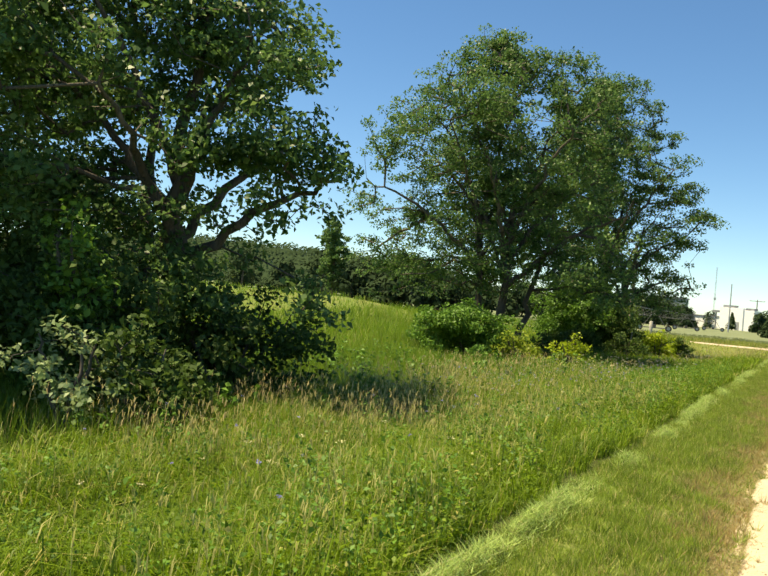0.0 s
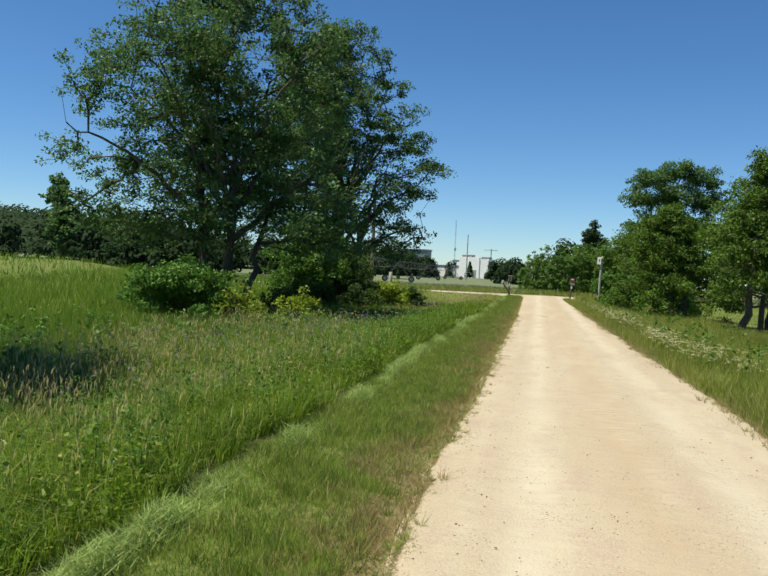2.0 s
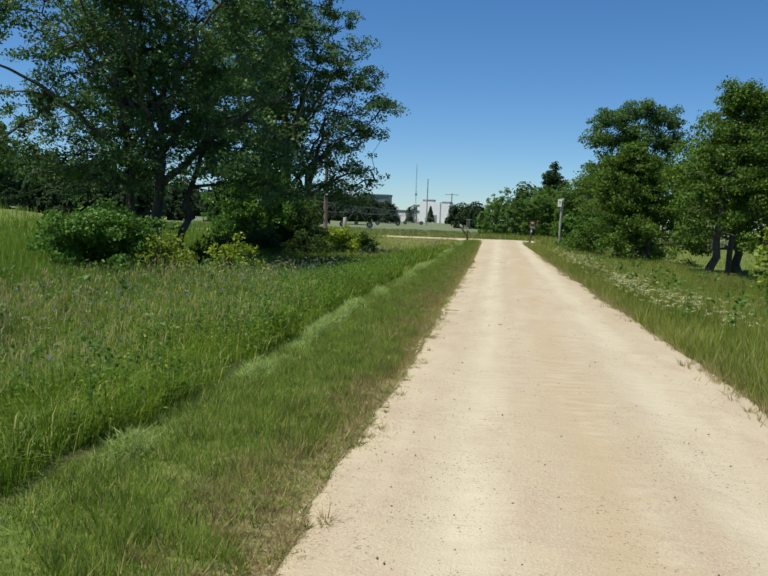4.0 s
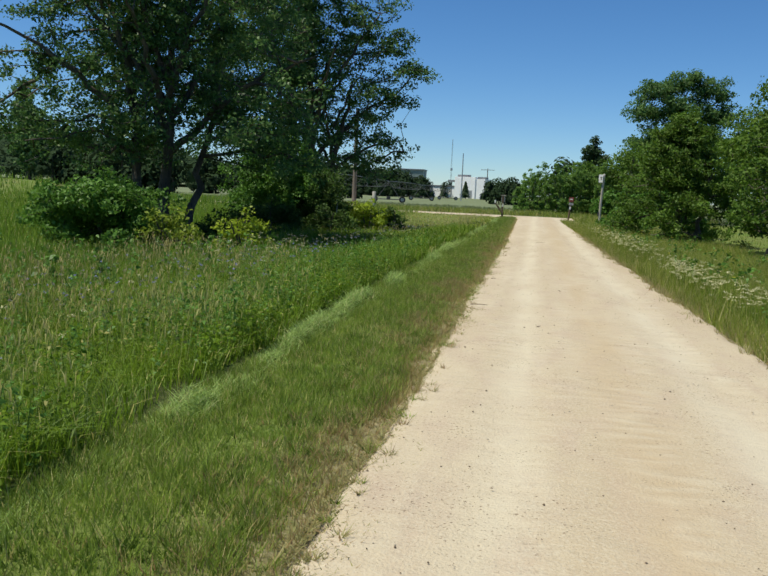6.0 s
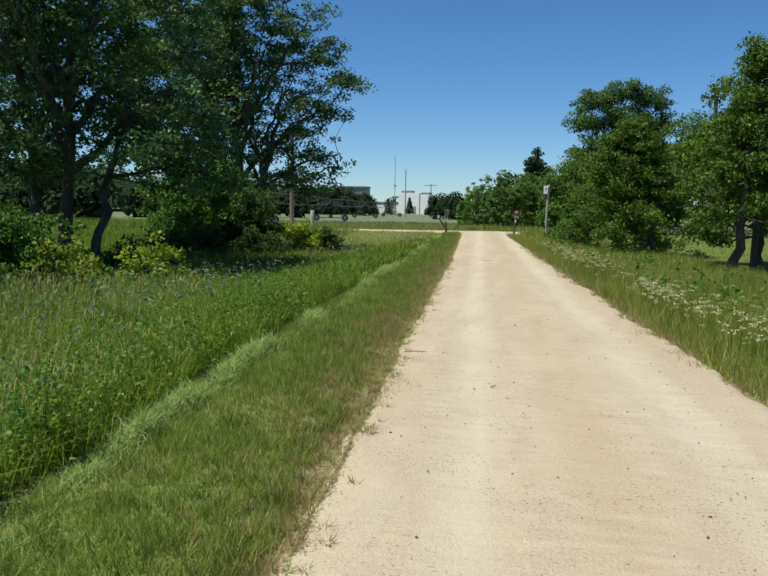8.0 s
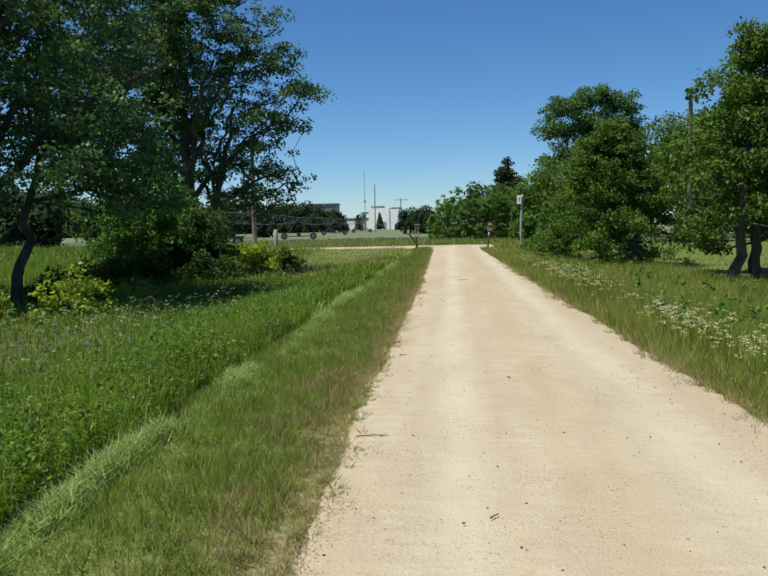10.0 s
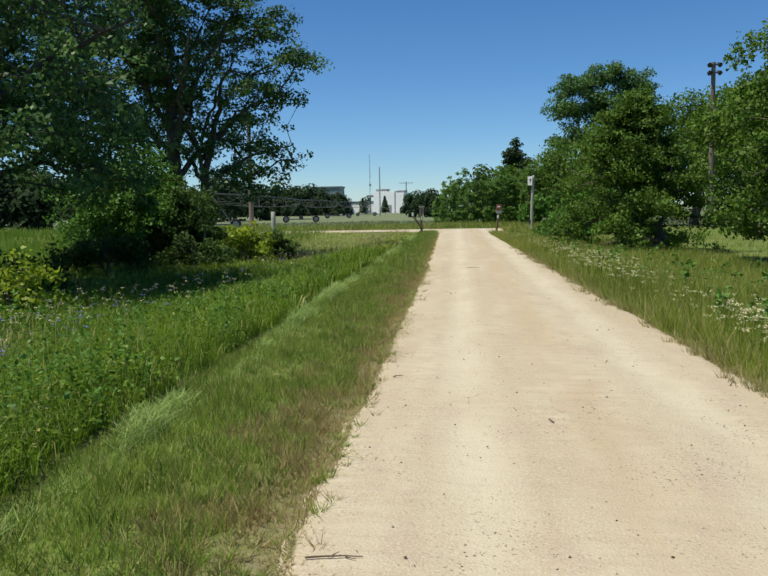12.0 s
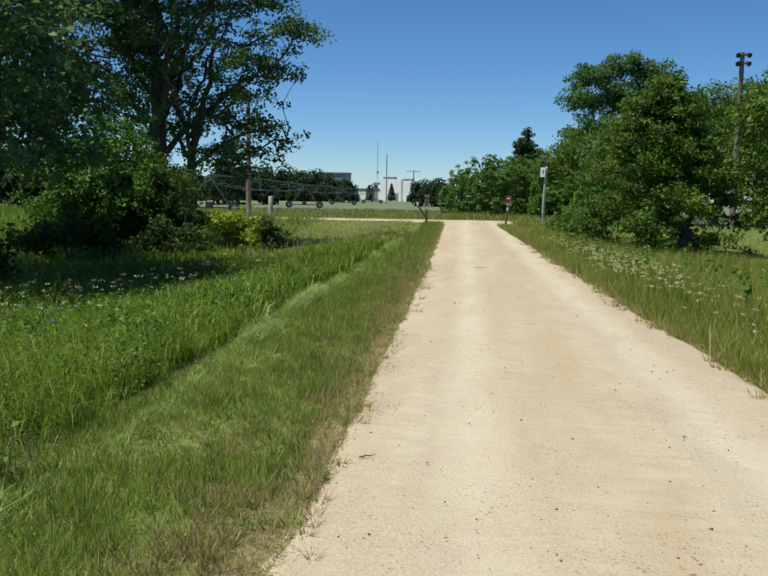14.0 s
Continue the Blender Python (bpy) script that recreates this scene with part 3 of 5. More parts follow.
def strip(n, y0, y1, a, b, h0, h1, w0, w1, material, name, label, side="left", patchy=0.0):
    y = u(n, y0, y1)
    if side == "left":
        e0, e1 = MOW + 0 * y, trail_left(y)
    else:
        e0, e1 = trail_right(y), trail_right(y) + 1.0
    s = a + (b - a) * rng.beta(1.1, 1.1, n)
    x = e0 + (e1 - e0) * s + 0.05 * np.sin(y * 2.3) * s
    keep = rng.uniform(0, 1, n) < 0.75 + 0.3 * wave(x, y, 2.6) + 0.25 * wave(x + 4, y, 6.0)
    if patchy:
        brown = smooth(0.15, 0.55, 0.6 * wave(x + 7, y, 1.5) + 0.4 * wave(x, y + 3, 4.1) + 1.1 * (s - 0.72))
        keep &= rng.uniform(0, 1, n) < (np.maximum(brown, 0.8 * smooth(0.8, 0.95, s)) if patchy > 0 else 1 + patchy * brown)
    x, y, n = x[keep], y[keep], int(keep.sum())
    return grass(name, x, y, u(n, h0, h1) * (1 + 0.3 * wave(x, y, 1.7) + 0.35 * wave(x + 2, y, 7.0) + 0.25 * wave(x, y + 4, 15.0)), u(n, w0, w1), u(n, 0.1, 0.9), material, label, fine=True)


MOWN_LABEL, DRY_LABEL = "short mown green grass strip along the trail", "sparse dry brown grass fringing the gravel"
strip(150000, 3, 18, -0.10, 0.93, 0.025, 0.10, 0.004, 0.009, MOWN, "mown_grass", MOWN_LABEL, patchy=-0.9)
strip(140000, 18, 34, -0.10, 0.93, 0.025, 0.10, 0.004, 0.009, MOWN, "mown_grass", MOWN_LABEL, patchy=-0.9)
strip(40000, 34, 66, -0.10, 0.97, 0.05, 0.15, 0.010, 0.020, MOWN, "mown_grass", MOWN_LABEL)
strip(60000, 3, 34, 0.40, 1.02, 0.03, 0.11, 0.004, 0.009, DRYMOWN, "dry_grass", DRY_LABEL, patchy=1.0)
strip(46000, 3, 34, 0.42, 1.00, 0.03, 0.10, 0.003, 0.007, REDDRY, "dry_weeds", "reddish brown dry weeds between grass and gravel", patchy=1.0)


def tufts(name, x, y, k, h0, h1, w, flare, material, label):
    """Small tufts, each of about k blades fanning out of one root."""
    n = rng.poisson(k, len(x))
    m = int(n.sum())
    a, f = rng.uniform(0, 2 * np.pi, m), rng.uniform(0, 2 * np.pi, m)
    size = np.repeat(rng.uniform(0.55, 1.35, len(x)), n)
    r = 0.35 * h1 * size * np.sqrt(rng.uniform(0, 1, m))
    bx, by = np.repeat(x, n) + r * np.cos(f), np.repeat(y, n) + r * np.sin(f)
    p = np.stack([bx, by, floor_z(bx, by) - 0.006], 1)
    side = np.stack([np.cos(a), np.sin(a), np.zeros(m)], 1) * (w * rng.uniform(0.6, 1.3, m) * 0.5)[:, None]
    h = rng.uniform(h0, h1, m) * size
    top = p + np.stack([np.cos(f) * flare * h * rng.uniform(0.2, 1.4, m), np.sin(f) * flare * h * rng.uniform(0.2, 1.4, m), h], 1)
    v = np.stack([p - side, p + side, top], 1).reshape(-1, 3)
    return tagged(new(name, raw_mesh(name, v, None, np.arange(3 * m).reshape(-1, 3), material)), label, "grass", kind="stuff")


y = u(2600, 3, 36)
x = trail_left(y) - 0.28 + 0.24 * rng.normal(size=len(y))
keep = (x < trail_left(y) + 0.22) & (rng.uniform(0, 1, len(y)) < 0.55 + 0.6 * wave(x, y, 1.9))
tufts("grass_tufts", x[keep], y[keep], 22, 0.015, 0.06, 0.007, 1.3, OLIVE, "olive grass tufts on the bare gravel edge")
y = u(1500, 3, 36)
x = trail_left(y) - 0.30 + 0.26 * rng.normal(size=len(y))
keep = x < trail_left(y) + 0.15
tufts("grass_tufts", x[keep], y[keep], 22, 0.02, 0.08, 0.007, 1.1, MOWN, "green grass tufts among dry stems")
y = u(650, 3, 36)
x = trail_left(y) - 0.35 + 0.22 * rng.normal(size=len(y))
tufts("dry_tufts", x, y, 18, 0.03, 0.10, 0.006, 0.9, REDDRY, "reddish brown dry weed tufts by the gravel")
y = u(1400, 9, 45)
x = trail_right(y) + 0.06 + 0.12 * rng.normal(size=len(y))
keep = rng.uniform(0, 1, len(y)) < 0.5 + 0.7 * wave(x, y, 1.9)
tufts("grass_tufts", x[keep], y[keep], 20, 0.04, 0.14, 0.008, 0.8, OLIVE, "olive grass tufts along the far gravel edge")
y = u(85000, 3, 36)
x = trail_left(y) + 0.30 * rng.uniform(-1, 1, len(y)) ** 3 + 0.06
keep = rng.uniform(0, 1, len(y)) < 0.5 + 1.0 * smooth(0.0, 0.8, wave(x, y, 2.2) + 0.6 * wave(x + 5, y, 5.5)) - 1.1 * smooth(0.02, 0.36, x - trail_left(y))
x, y = x[keep], y[keep]
grass("flattened_grass", x, y, u(len(x), 0.008, 0.028), u(len(x), 0.005, 0.011), u(len(x), 0.6, 2.2), OLIVE, "thin trampled olive grass creeping onto the gravel", fine=True)
y = u(26000, 9, 45)
x = trail_right(y) - 0.05 + 0.22 * rng.normal(size=len(y))
keep = rng.uniform(0, 1, len(y)) < 1.2 * smooth(0.1, 0.9, wave(x, y, 2.0) + 0.7 * wave(x + 5, y, 5.0)) * smooth(-0.4, 0.1, x - trail_right(y))
x, y = x[keep], y[keep]
grass("flattened_grass", x, y, u(len(x), 0.02, 0.10), u(len(x), 0.006, 0.013), u(len(x), 0.4, 1.6), OLIVE, "ragged olive tufts along the far gravel edge", fine=True)
strip(12000, 34, 62, 0.58, 1.06, 0.04, 0.12, 0.010, 0.018, DRYMOWN, "dry_grass", DRY_LABEL)
strip(30000, 3, 62, -0.04, 0.35, 0.06, 0.28, 0.005, 0.012, VERGE, "dry_grass", "sparse pale grass fringing the gravel", "right")
y = np.concatenate([u(48000, 3, 32), u(16000, 32, 60)])
x = MOW + 0.05 + rng.normal(size=len(y)) * 0.075 + 0.03 * np.sin(y * 1.9) + 0.05 * np.sin(y * 0.63)
heap = smooth(-0.5, 0.9, wave(0 * y + 2, y, 1.3) + 0.5 * wave(0 * y, y, 4.0))
keep = rng.uniform(0, 1, len(y)) < 0.4 + 0.6 * heap
x, y, heap = x[keep], y[keep], heap[keep]
v, q, t = spears(x, y, u(len(y), 0.03, 0.08), u(len(y), 0.004, 0.009), u(len(y), 0.7, 2.2))
v[:, 2] += np.repeat(rng.uniform(0, 1, len(y)) * 0.20 * heap * np.exp(-((x - MOW - 0.05) / 0.12) ** 2), 3)
tagged(new("cut_grass_windrow", raw_mesh("cut_grass_windrow", v, q, t, CUT)), "pale line of cut grass clippings at the mown edge", "grass", kind="stuff")
RV = "weedy green roadside grass along the far edge of the trail"
for n, y0, y1, x1, w0, w1 in ((85000, 9, 32, 5.0, 0.006, 0.012), (60000, 28, 66, 5.5, 0.011, 0.020)):
    y = u(n, y0, y1)
    s = rng.uniform(0, 1, n)
    x = trail_right(y) + 0.08 + s * x1
    grass("verge_grass", x, y, u(n, 0.14, 0.44) * (0.45 + 0.55 * smooth(0, 0.25, s)) * (1 - 0.72 * smooth(44, 58, y)), u(n, w0, w1), u(n, 0.15, 0.9), VERGE, RV, fine=True)
x, y = scatter(14000, 6.0, 40, 18, 64)
grass("meadow_grass", x, y, u(len(x), 0.08, 0.22), u(len(x), 0.02, 0.035), u(len(x), 0.2, 0.6), VERGE, "pale green grass field behind the trees", fine=True)
x, y = scatter(20000, -40, 30, 71.5, 120)
grass("field_grass", x, y, u(len(x), 0.1, 0.3), u(len(x), 0.05, 0.10), u(len(x), 0.2, 0.6), FIELD, "low grey-green crop field beyond the cross road", fine=True)


x, y = scatter(16000, -16, 14, 71.6, 79)
grass("verge_grass", x, y, u(len(x), 0.15, 0.5), u(len(x), 0.03, 0.05), u(len(x), 0.2, 0.8), VERGE, "olive rough grass past the cross road", fine=True)
x, y = scatter(9000, 3.2, 12, 62, 72)
grass("verge_grass", x, y, u(len(x), 0.12, 0.35), u(len(x), 0.025, 0.04), u(len(x), 0.2, 0.8), VERGE, "olive rough grass round the trail post", fine=True)


BACK = ((22000, -17, MOW - 0.1, -14, 4.5, 0.25, 0.6, 0.012, 0.028, BLADE, "tall_grass", "tall green grass further back along the trail"),
        (12000, MOW - 0.1, -0.3, -14, 3.2, 0.04, 0.12, 0.010, 0.020, MOWN, "mown_grass", "short mown grass further back along the trail"),
        (16000, 3.15, 8.4, -14, 10.0, 0.15, 0.5, 0.012, 0.026, VERGE, "verge_grass", "weedy green verge further back along the trail"),
        (14000, 7.6, 26, -14, 22, 0.08, 0.25, 0.02, 0.035, VERGE, "meadow_grass", "pale green grass field beside the trail"),
        (14000, -40, -14, -14, 24, 0.2, 0.5, 0.025, 0.05, MEADOW, "meadow_grass", "green meadow grass beyond the oaks"))
for n, x0, x1, y0, y1, h0, h1, w0, w1, material, name, label in BACK:
    x, y = x0 + (x1 - x0) * rng.beta(0.95, 1.05, n), rng.uniform(y0, y1, n)
    grass(name, x, y, u(n, h0, h1), u(n, w0, w1), u(n, 0.2, 0.8), material, label, fine=True)


def seed_heads(name, x, y, h, material, label, size=0.10):
    """Thin stalks, each with a loose tapering head."""
    n = len(x)
    v, q, t, top = blades(x, y, h, np.full(n, 0.004), u(n, 0.1, 0.35))
    hv, hq, ht, _ = blades(np.repeat(top[:, 0], 2), np.repeat(top[:, 1], 2), u(2 * n, 0.6 * size, 1.2 * size), u(2 * n, 0.005, 0.010), u(2 * n, 0.2, 0.7), np.repeat(top[:, 2], 2) - 0.05)
    me = raw_mesh("heads", hv, hq, ht, material)
    stalk = tagged(new(name, raw_mesh(name, v, q, t, material)), label, "grass", kind="stuff")
    part("seed_heads", me, None, stalk, kind="stuff")


x, y = scatter(9500, -8.0, -2.7, 7, 26, 0.5)
keep = rng.uniform(0, 1, len(x)) < 0.10 + 0.8 * smooth(-3.8, -5.6, x)
x, y = x[keep], y[keep]
seed_heads("seeding_grass", x, y, u(len(x), 0.55, 0.95), SEED, "tan seeding grass stalks standing above the meadow")
x, y = scatter(5600, -6.6, MOW - 0.3, 3.5, 18, 0.6)
seed_heads("flowering_grass", x, y, u(len(x), 0.4, 0.72), PANICLE, "golden green drooping grass panicles by the mown edge", 0.11)
x, y = scatter(5500, -12, -2.2, 40, 65, 0.3)
seed_heads("seeding_grass", x, y, u(len(x), 0.3, 0.6), SEED, "brownish seeding grass near the cross road", 0.16)


# ---- trees and shrubs beside the trail ----
def gz(x, y):
    return float(ground_z(x, y))


def fan(x, y, lift, n, reach, h, r, turn=0.0):
    """Limbs that fan out of a trunk at x, y, steeper the higher they start."""
    limbs = []
    for k in range(n):
        a = turn + 2.4 * k
        f = (k + 0.5) / n
        d = reach * (1.0 - 0.45 * f) * rng.uniform(0.85, 1.15)
        limbs.append(((x, y, lift + 0.25 * h * f), (x + d * math.cos(a), y + d * math.sin(a), h * (0.45 + 0.45 * f)), r * (0.62 - 0.15 * f), 0.10 * d))
    return limbs


def dome(r, h, low, n, k, cx=0.0, cone=1.6):
    """Small lobes over a rounded crown, and a core."""
    lobes = [((cx, 0, 0.5 * h), (0.5 * r, 0.5 * r, 0.3 * h))]
    for i in range(n):
        f = (i + 0.5) / n
        a = 2.4 * i + rng.uniform(-0.25, 0.25)
        d = 0.78 * r * (1 - max(0.0, (f - 0.1) / 0.9) ** cone) * rng.uniform(0.85, 1.12)
        q = k * r * rng.uniform(0.8, 1.2)
        lobes.append(((cx + d * math.cos(a), d * math.sin(a), low + (h - low - 0.4 * q) * f), (q, q, 0.62 * q)))
    return lobes


def open_front(lobes, y, z):
    """Leaves out the low lobes on the side of the trail, where the crown starts higher."""
    return [w for w in lobes if w[0][1] > y or w[0][2] > z]


tree("oak_tree", (-10.5, 12.6, gz(-10.5, 12.6)), "large dark green oak tree with low drooping branches", "tree",
     [((0, 0, -0.2), (0.3, 0.2, 7.0), 0.26), ((-0.9, 0.7, -0.2), (-2.2, 1.5, 7.0), 0.20)] + fan(0.1, 0.1, 2.0, 9, 3.2, 8.6, 0.2, 0.2),
     [((1.9, -0.4, 4.5), (1.9, 1.8, 0.8)), ((0.6, 0.3, 6.4), (2.2, 2.2, 1.1)), ((-2.2, 0, 6.0), (2.4, 2.3, 1.5)), ((0.4, 0, 8.4), (2.0, 2.2, 1.2)),
      ((-1.8, 0, 8.9), (2.6, 2.4, 1.4)), ((-2.6, -0.4, 3.6), (2.2, 2.2, 1.2)), ((0.6, -0.5, 2.9), (1.7, 1.7, 0.8)), ((3.4, -0.2, 4.4), (0.9, 1.0, 0.45)),
      # The lobes at y -3.0 to -3.4 are added to shade the shrubs below.
      ((2.2, -0.6, 1.9), (0.9, 0.8, 0.35)), ((1.6, -1.2, 1.9), (1.2, 1.2, 0.6)), ((-0.4, -3.0, 5.4), (1.9, 1.8, 0.8)), ((-2.6, -3.2, 5.6), (2.2, 2.0, 0.9)), ((-1.0, -3.4, 3.6), (1.6, 1.4, 0.7)), ((2.6, -0.4, 5.7), (0.9, 1.0, 0.5)), ((-4.4, 0.5, 5.0), (2.2, 2.0, 2.2)), ((-4.6, 0, 8.4), (2.2, 2.2, 1.6)), ((-4.6, -3.4, 7.6), (2.2, 2.2, 1.3)), ((3.1, -0.6, 3.2), (0.9, 0.8, 0.4)), ((3.5, -0.6, 2.4), (0.6, 0.6, 0.3)), ((3.9, -0.7, 1.8), (0.45, 0.5, 0.2))],
     0.12, 13, 30, OAK, 0.25, 0.40, twig=0.008, deep=1.2)
# Added out of view, only to cast shade on the shrubs.
tree("oak_tree", (-14.4, 5.8, gz(-14.4, 5.8)), "unseen oak tree added to shade the shrubs by the first one", "tree", [((0, 0, -0.2), (0.2, 0.2, 8.5), 0.28)],
     [((1.4, 0, 7.6), (2.4, 2.4, 1.6)), ((1.8, 2.2, 7.2), (2.2, 2.2, 1.4)), ((-1.6, 0, 7.8), (2.6, 2.6, 1.7)), ((1.2, 0.8, 5.2), (2.2, 2.2, 1.3)), ((-1.6, 0, 5.0), (2.4, 2.4, 1.4))],
     0.24, 4.4, 40, OAK, 0.36, 0.26)
tree("oak_tree", (-11.6, 33.2, gz(-11.6, 33)), "broad round-crowned oak tree with several trunks", "tree",
     [((0.3, 0, -0.3), (0.5, 0.2, 6.5), 0.24), ((-0.4, 0.2, -0.3), (-1.2, 0.2, 7.0), 0.20), ((0.7, 0.6, -0.3), (2.0, 0.8, 6.0), 0.16)]
     + fan(0.4, 0.1, 2.6, 9, 4.6, 12.6, 0.2) + fan(-0.8, 0.2, 3.0, 8, 4.8, 12.8, 0.18, 1.3),
     open_front(dome(6.3, 13.3, 2.7, 84, 0.205, -0.5, 3.2), -2.6, 8.5) + open_front(dome(3.6, 11.0, 4.2, 20, 0.36, -0.4, 2.4)[1:], -2.0, 8.5)
     + [((2.4, 0.2, 11.7), (1.5, 1.6, 0.8)), ((3.6, 0.2, 10.3), (1.5, 1.6, 0.8)), ((4.4, 0.2, 8.8), (1.4, 1.6, 0.8)), ((-5.4, 0, 5.0), (1.3, 1.6, 0.8)), ((3.2, -0.7, 3.3), (1.6, 1.6, 0.7)), ((-3.0, -0.6, 3.2), (1.8, 1.6, 0.7)), ((0.6, -1.0, 3.4), (1.8, 1.4, 0.7))],
     0.125, 6.2, 32, OAK, 0.27, 0.455, twig=0.012, dead=6, deep=1.1, fine=0.8)
tree("oak_tree", (-10.2, 47.0, gz(-10.2, 47)), "tall spreading oak tree with layered side branches", "tree",
     [((0, 0, -0.3), (-0.2, 0, 9.5), 0.34), ((0.4, 0.3, -0.3), (1.8, 0.3, 7.0), 0.24)]
     + fan(0.0, 0.0, 3.0, 9, 4.6, 13.8, 0.21, 0.4) + fan(0.9, 0.3, 2.6, 6, 3.8, 9.0, 0.15),
     open_front(dome(5.3, 15.4, 3.0, 70, 0.23, -0.9, 2.0), -2.0, 9.0) + open_front(dome(3.0, 12.0, 4.5, 16, 0.42, -0.8, 2.0)[1:], -1.8, 9.0)
     + [((4.9, 0.4, 7.9), (0.9, 1.2, 0.5)), ((3.9, 0.2, 9.0), (1.1, 1.3, 0.6)), ((3.0, 0, 10.4), (1.2, 1.3, 0.6)), ((2.3, 0, 11.9), (1.2, 1.3, 0.7)), ((1.5, 0, 13.4), (1.3, 1.4, 0.7)), ((0.4, 0, 14.7), (1.2, 1.3, 0.6)),
        ((4.6, 0, 7.4), (1.2, 1.7, 0.6)), ((3.6, 0.2, 8.3), (1.3, 1.6, 0.6)), ((3.8, 0, 6.3), (1.3, 1.6, 0.5)), ((4.2, 0, 5.2), (0.8, 1.2, 0.4)), ((2.8, -0.6, 6.4), (1.5, 1.6, 0.6)),
        ((3.6, 0.2, 4.3), (1.2, 1.5, 0.45)), ((4.4, 0.2, 3.7), (0.7, 1.0, 0.4)), ((2.6, -0.4, 9.6), (1.2, 1.4, 0.6)), ((2.2, -0.4, 3.2), (1.7, 1.8, 0.6)), ((-4.8, 0, 5.6), (2.0, 2.2, 0.9)), ((-4.2, -0.6, 8.6), (1.8, 2.0, 0.9))],
     0.135, 6.0, 35, OAK, 0.28, 0.42, twig=0.013, dead=6, deep=1.1, fine=0.8)


def shrub(name, x, y, r, h, leaf, material, label, n=6, tips=16, leaves=30, group="", seed_w=1.0):
    """A shrub: several stems and a lumpy crown down to the ground."""
    trunks = [((0, 0, -0.1), (rng.uniform(-0.5, 0.5) * r, rng.uniform(-0.5, 0.5) * r, 0.75 * h), 0.03 + 0.012 * h) for _ in range(3)]
    lobes = []
    for k in range(n):
        a = 2 * math.pi * k / n + rng.uniform(-0.3, 0.3)
        d = rng.uniform(0.4, 0.65) * r
        hz = h * rng.uniform(0.28, 0.55)
        lobes.append(((d * math.cos(a), d * math.sin(a), hz), (0.5 * r, 0.5 * r, min(hz, 0.36 * h))))
    lobes.append(((0, 0, 0.68 * h), (0.52 * r, 0.52 * r, 0.32 * h)))
    return tree(name, (x, y, gz(x, y)), label, "shrub", trunks, lobes, leaf, tips, leaves, material, 0.14 + 0.05 * r, 0.25, group, 0.007)


# Shrubs under the first oak: most take the leaves with shade in their colour.
shrub("shrub", -9.7, 9.8, 2.1, 2.9, 0.11, SHADESHRUB, "dense dark green shrub under the oak tree", 7, 9, 40)
# Lighter-leaved sapling added to stand for a sunlit patch on the dark shrubs.
shrub("shrub", -8.9, 9.2, 0.8, 3.4, 0.11, SHRUB, "upright green sapling added for a sunlit patch of foliage", 6, 20, 34)
shrub("shrub", -7.3, 8.9, 1.1, 1.5, 0.11, SHADESHRUB, "low shrub beside the vine, leaves darkened for shade", 6, 14, 40)
shrub("shrub", -7.75, 8.15, 0.7, 1.7, 0.09, SILVER, "pale-leaved vine covering a low shrub", 6, 22, 26)
shrub("shrub", -12.2, 11.0, 2.6, 3.2, 0.15, SHADESHRUB, "dense dark green shrub in the oak's shade", 6, 6, 40)
shrub("shrub", -8.9, 12.6, 2.0, 2.2, 0.12, SHADESHRUB, "dark shrub at the foot of the oak trunk", 6, 9, 38)
shrub("shrub", -11.0, 29.3, 2.1, 2.25, 0.118, SHRUB, "rounded green shrub in front of the oak trunks", 9, 10, 56)
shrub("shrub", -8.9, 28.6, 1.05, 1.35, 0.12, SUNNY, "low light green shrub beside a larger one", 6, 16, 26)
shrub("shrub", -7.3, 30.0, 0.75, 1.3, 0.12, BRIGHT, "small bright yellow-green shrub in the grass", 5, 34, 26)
# Low dark shrubs fill the hollows under the oaks, shade painted into their leaves.
shrub("shrub", -9.3, 33.6, 1.2, 1.1, 0.118, SHADESHRUB, "low dark shrub in the shade of the oak", 6, 12, 34)
shrub("shrub", -9.3, 38.4, 1.6, 1.5, 0.118, SHADESHRUB, "low spreading dark shrub in deep shade", 7, 12, 40)
shrub("shrub", -7.5, 40.4, 1.2, 1.4, 0.118, SHADESHRUB, "low dark shrub before a taller one", 6, 14, 40)
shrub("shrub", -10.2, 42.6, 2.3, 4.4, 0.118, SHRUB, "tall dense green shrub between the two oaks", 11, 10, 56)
shrub("shrub", -8.4, 42.0, 1.4, 3.2, 0.118, SHADESHRUB, "dark green shrub beside a taller one", 6, 13, 44)
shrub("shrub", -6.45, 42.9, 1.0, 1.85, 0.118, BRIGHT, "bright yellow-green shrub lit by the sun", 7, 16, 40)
shrub("shrub", -5.5, 43.4, 0.75, 1.45, 0.12, SHADESHRUB, "dark rounded shrub beside a yellow-green one", 6, 26, 30)


tree("maple_tree", (6.75, 45.6, gz(6.75, 45.6)), "dense rounded green maple tree with foliage near the ground", "tree",
     [((0, 0.4, -0.2), (0.1, 0.2, 4.6), 0.17), ((0.5, -0.2, -0.2), (1.2, -0.2, 3.4), 0.12)],
     dome(2.85, 5.7, 0.15, 42, 0.29, -0.1) + [((1.9, -1.2, 0.75), (1.0, 0.9, 0.5)), ((0.9, -1.7, 0.65), (1.0, 0.8, 0.5)), ((2.4, -0.4, 1.4), (1.0, 1.0, 0.6)), ((-0.4, -1.8, 0.8), (0.9, 0.8, 0.5))], 0.115, 17, 46, MAPLE, 0.23, 0.36)
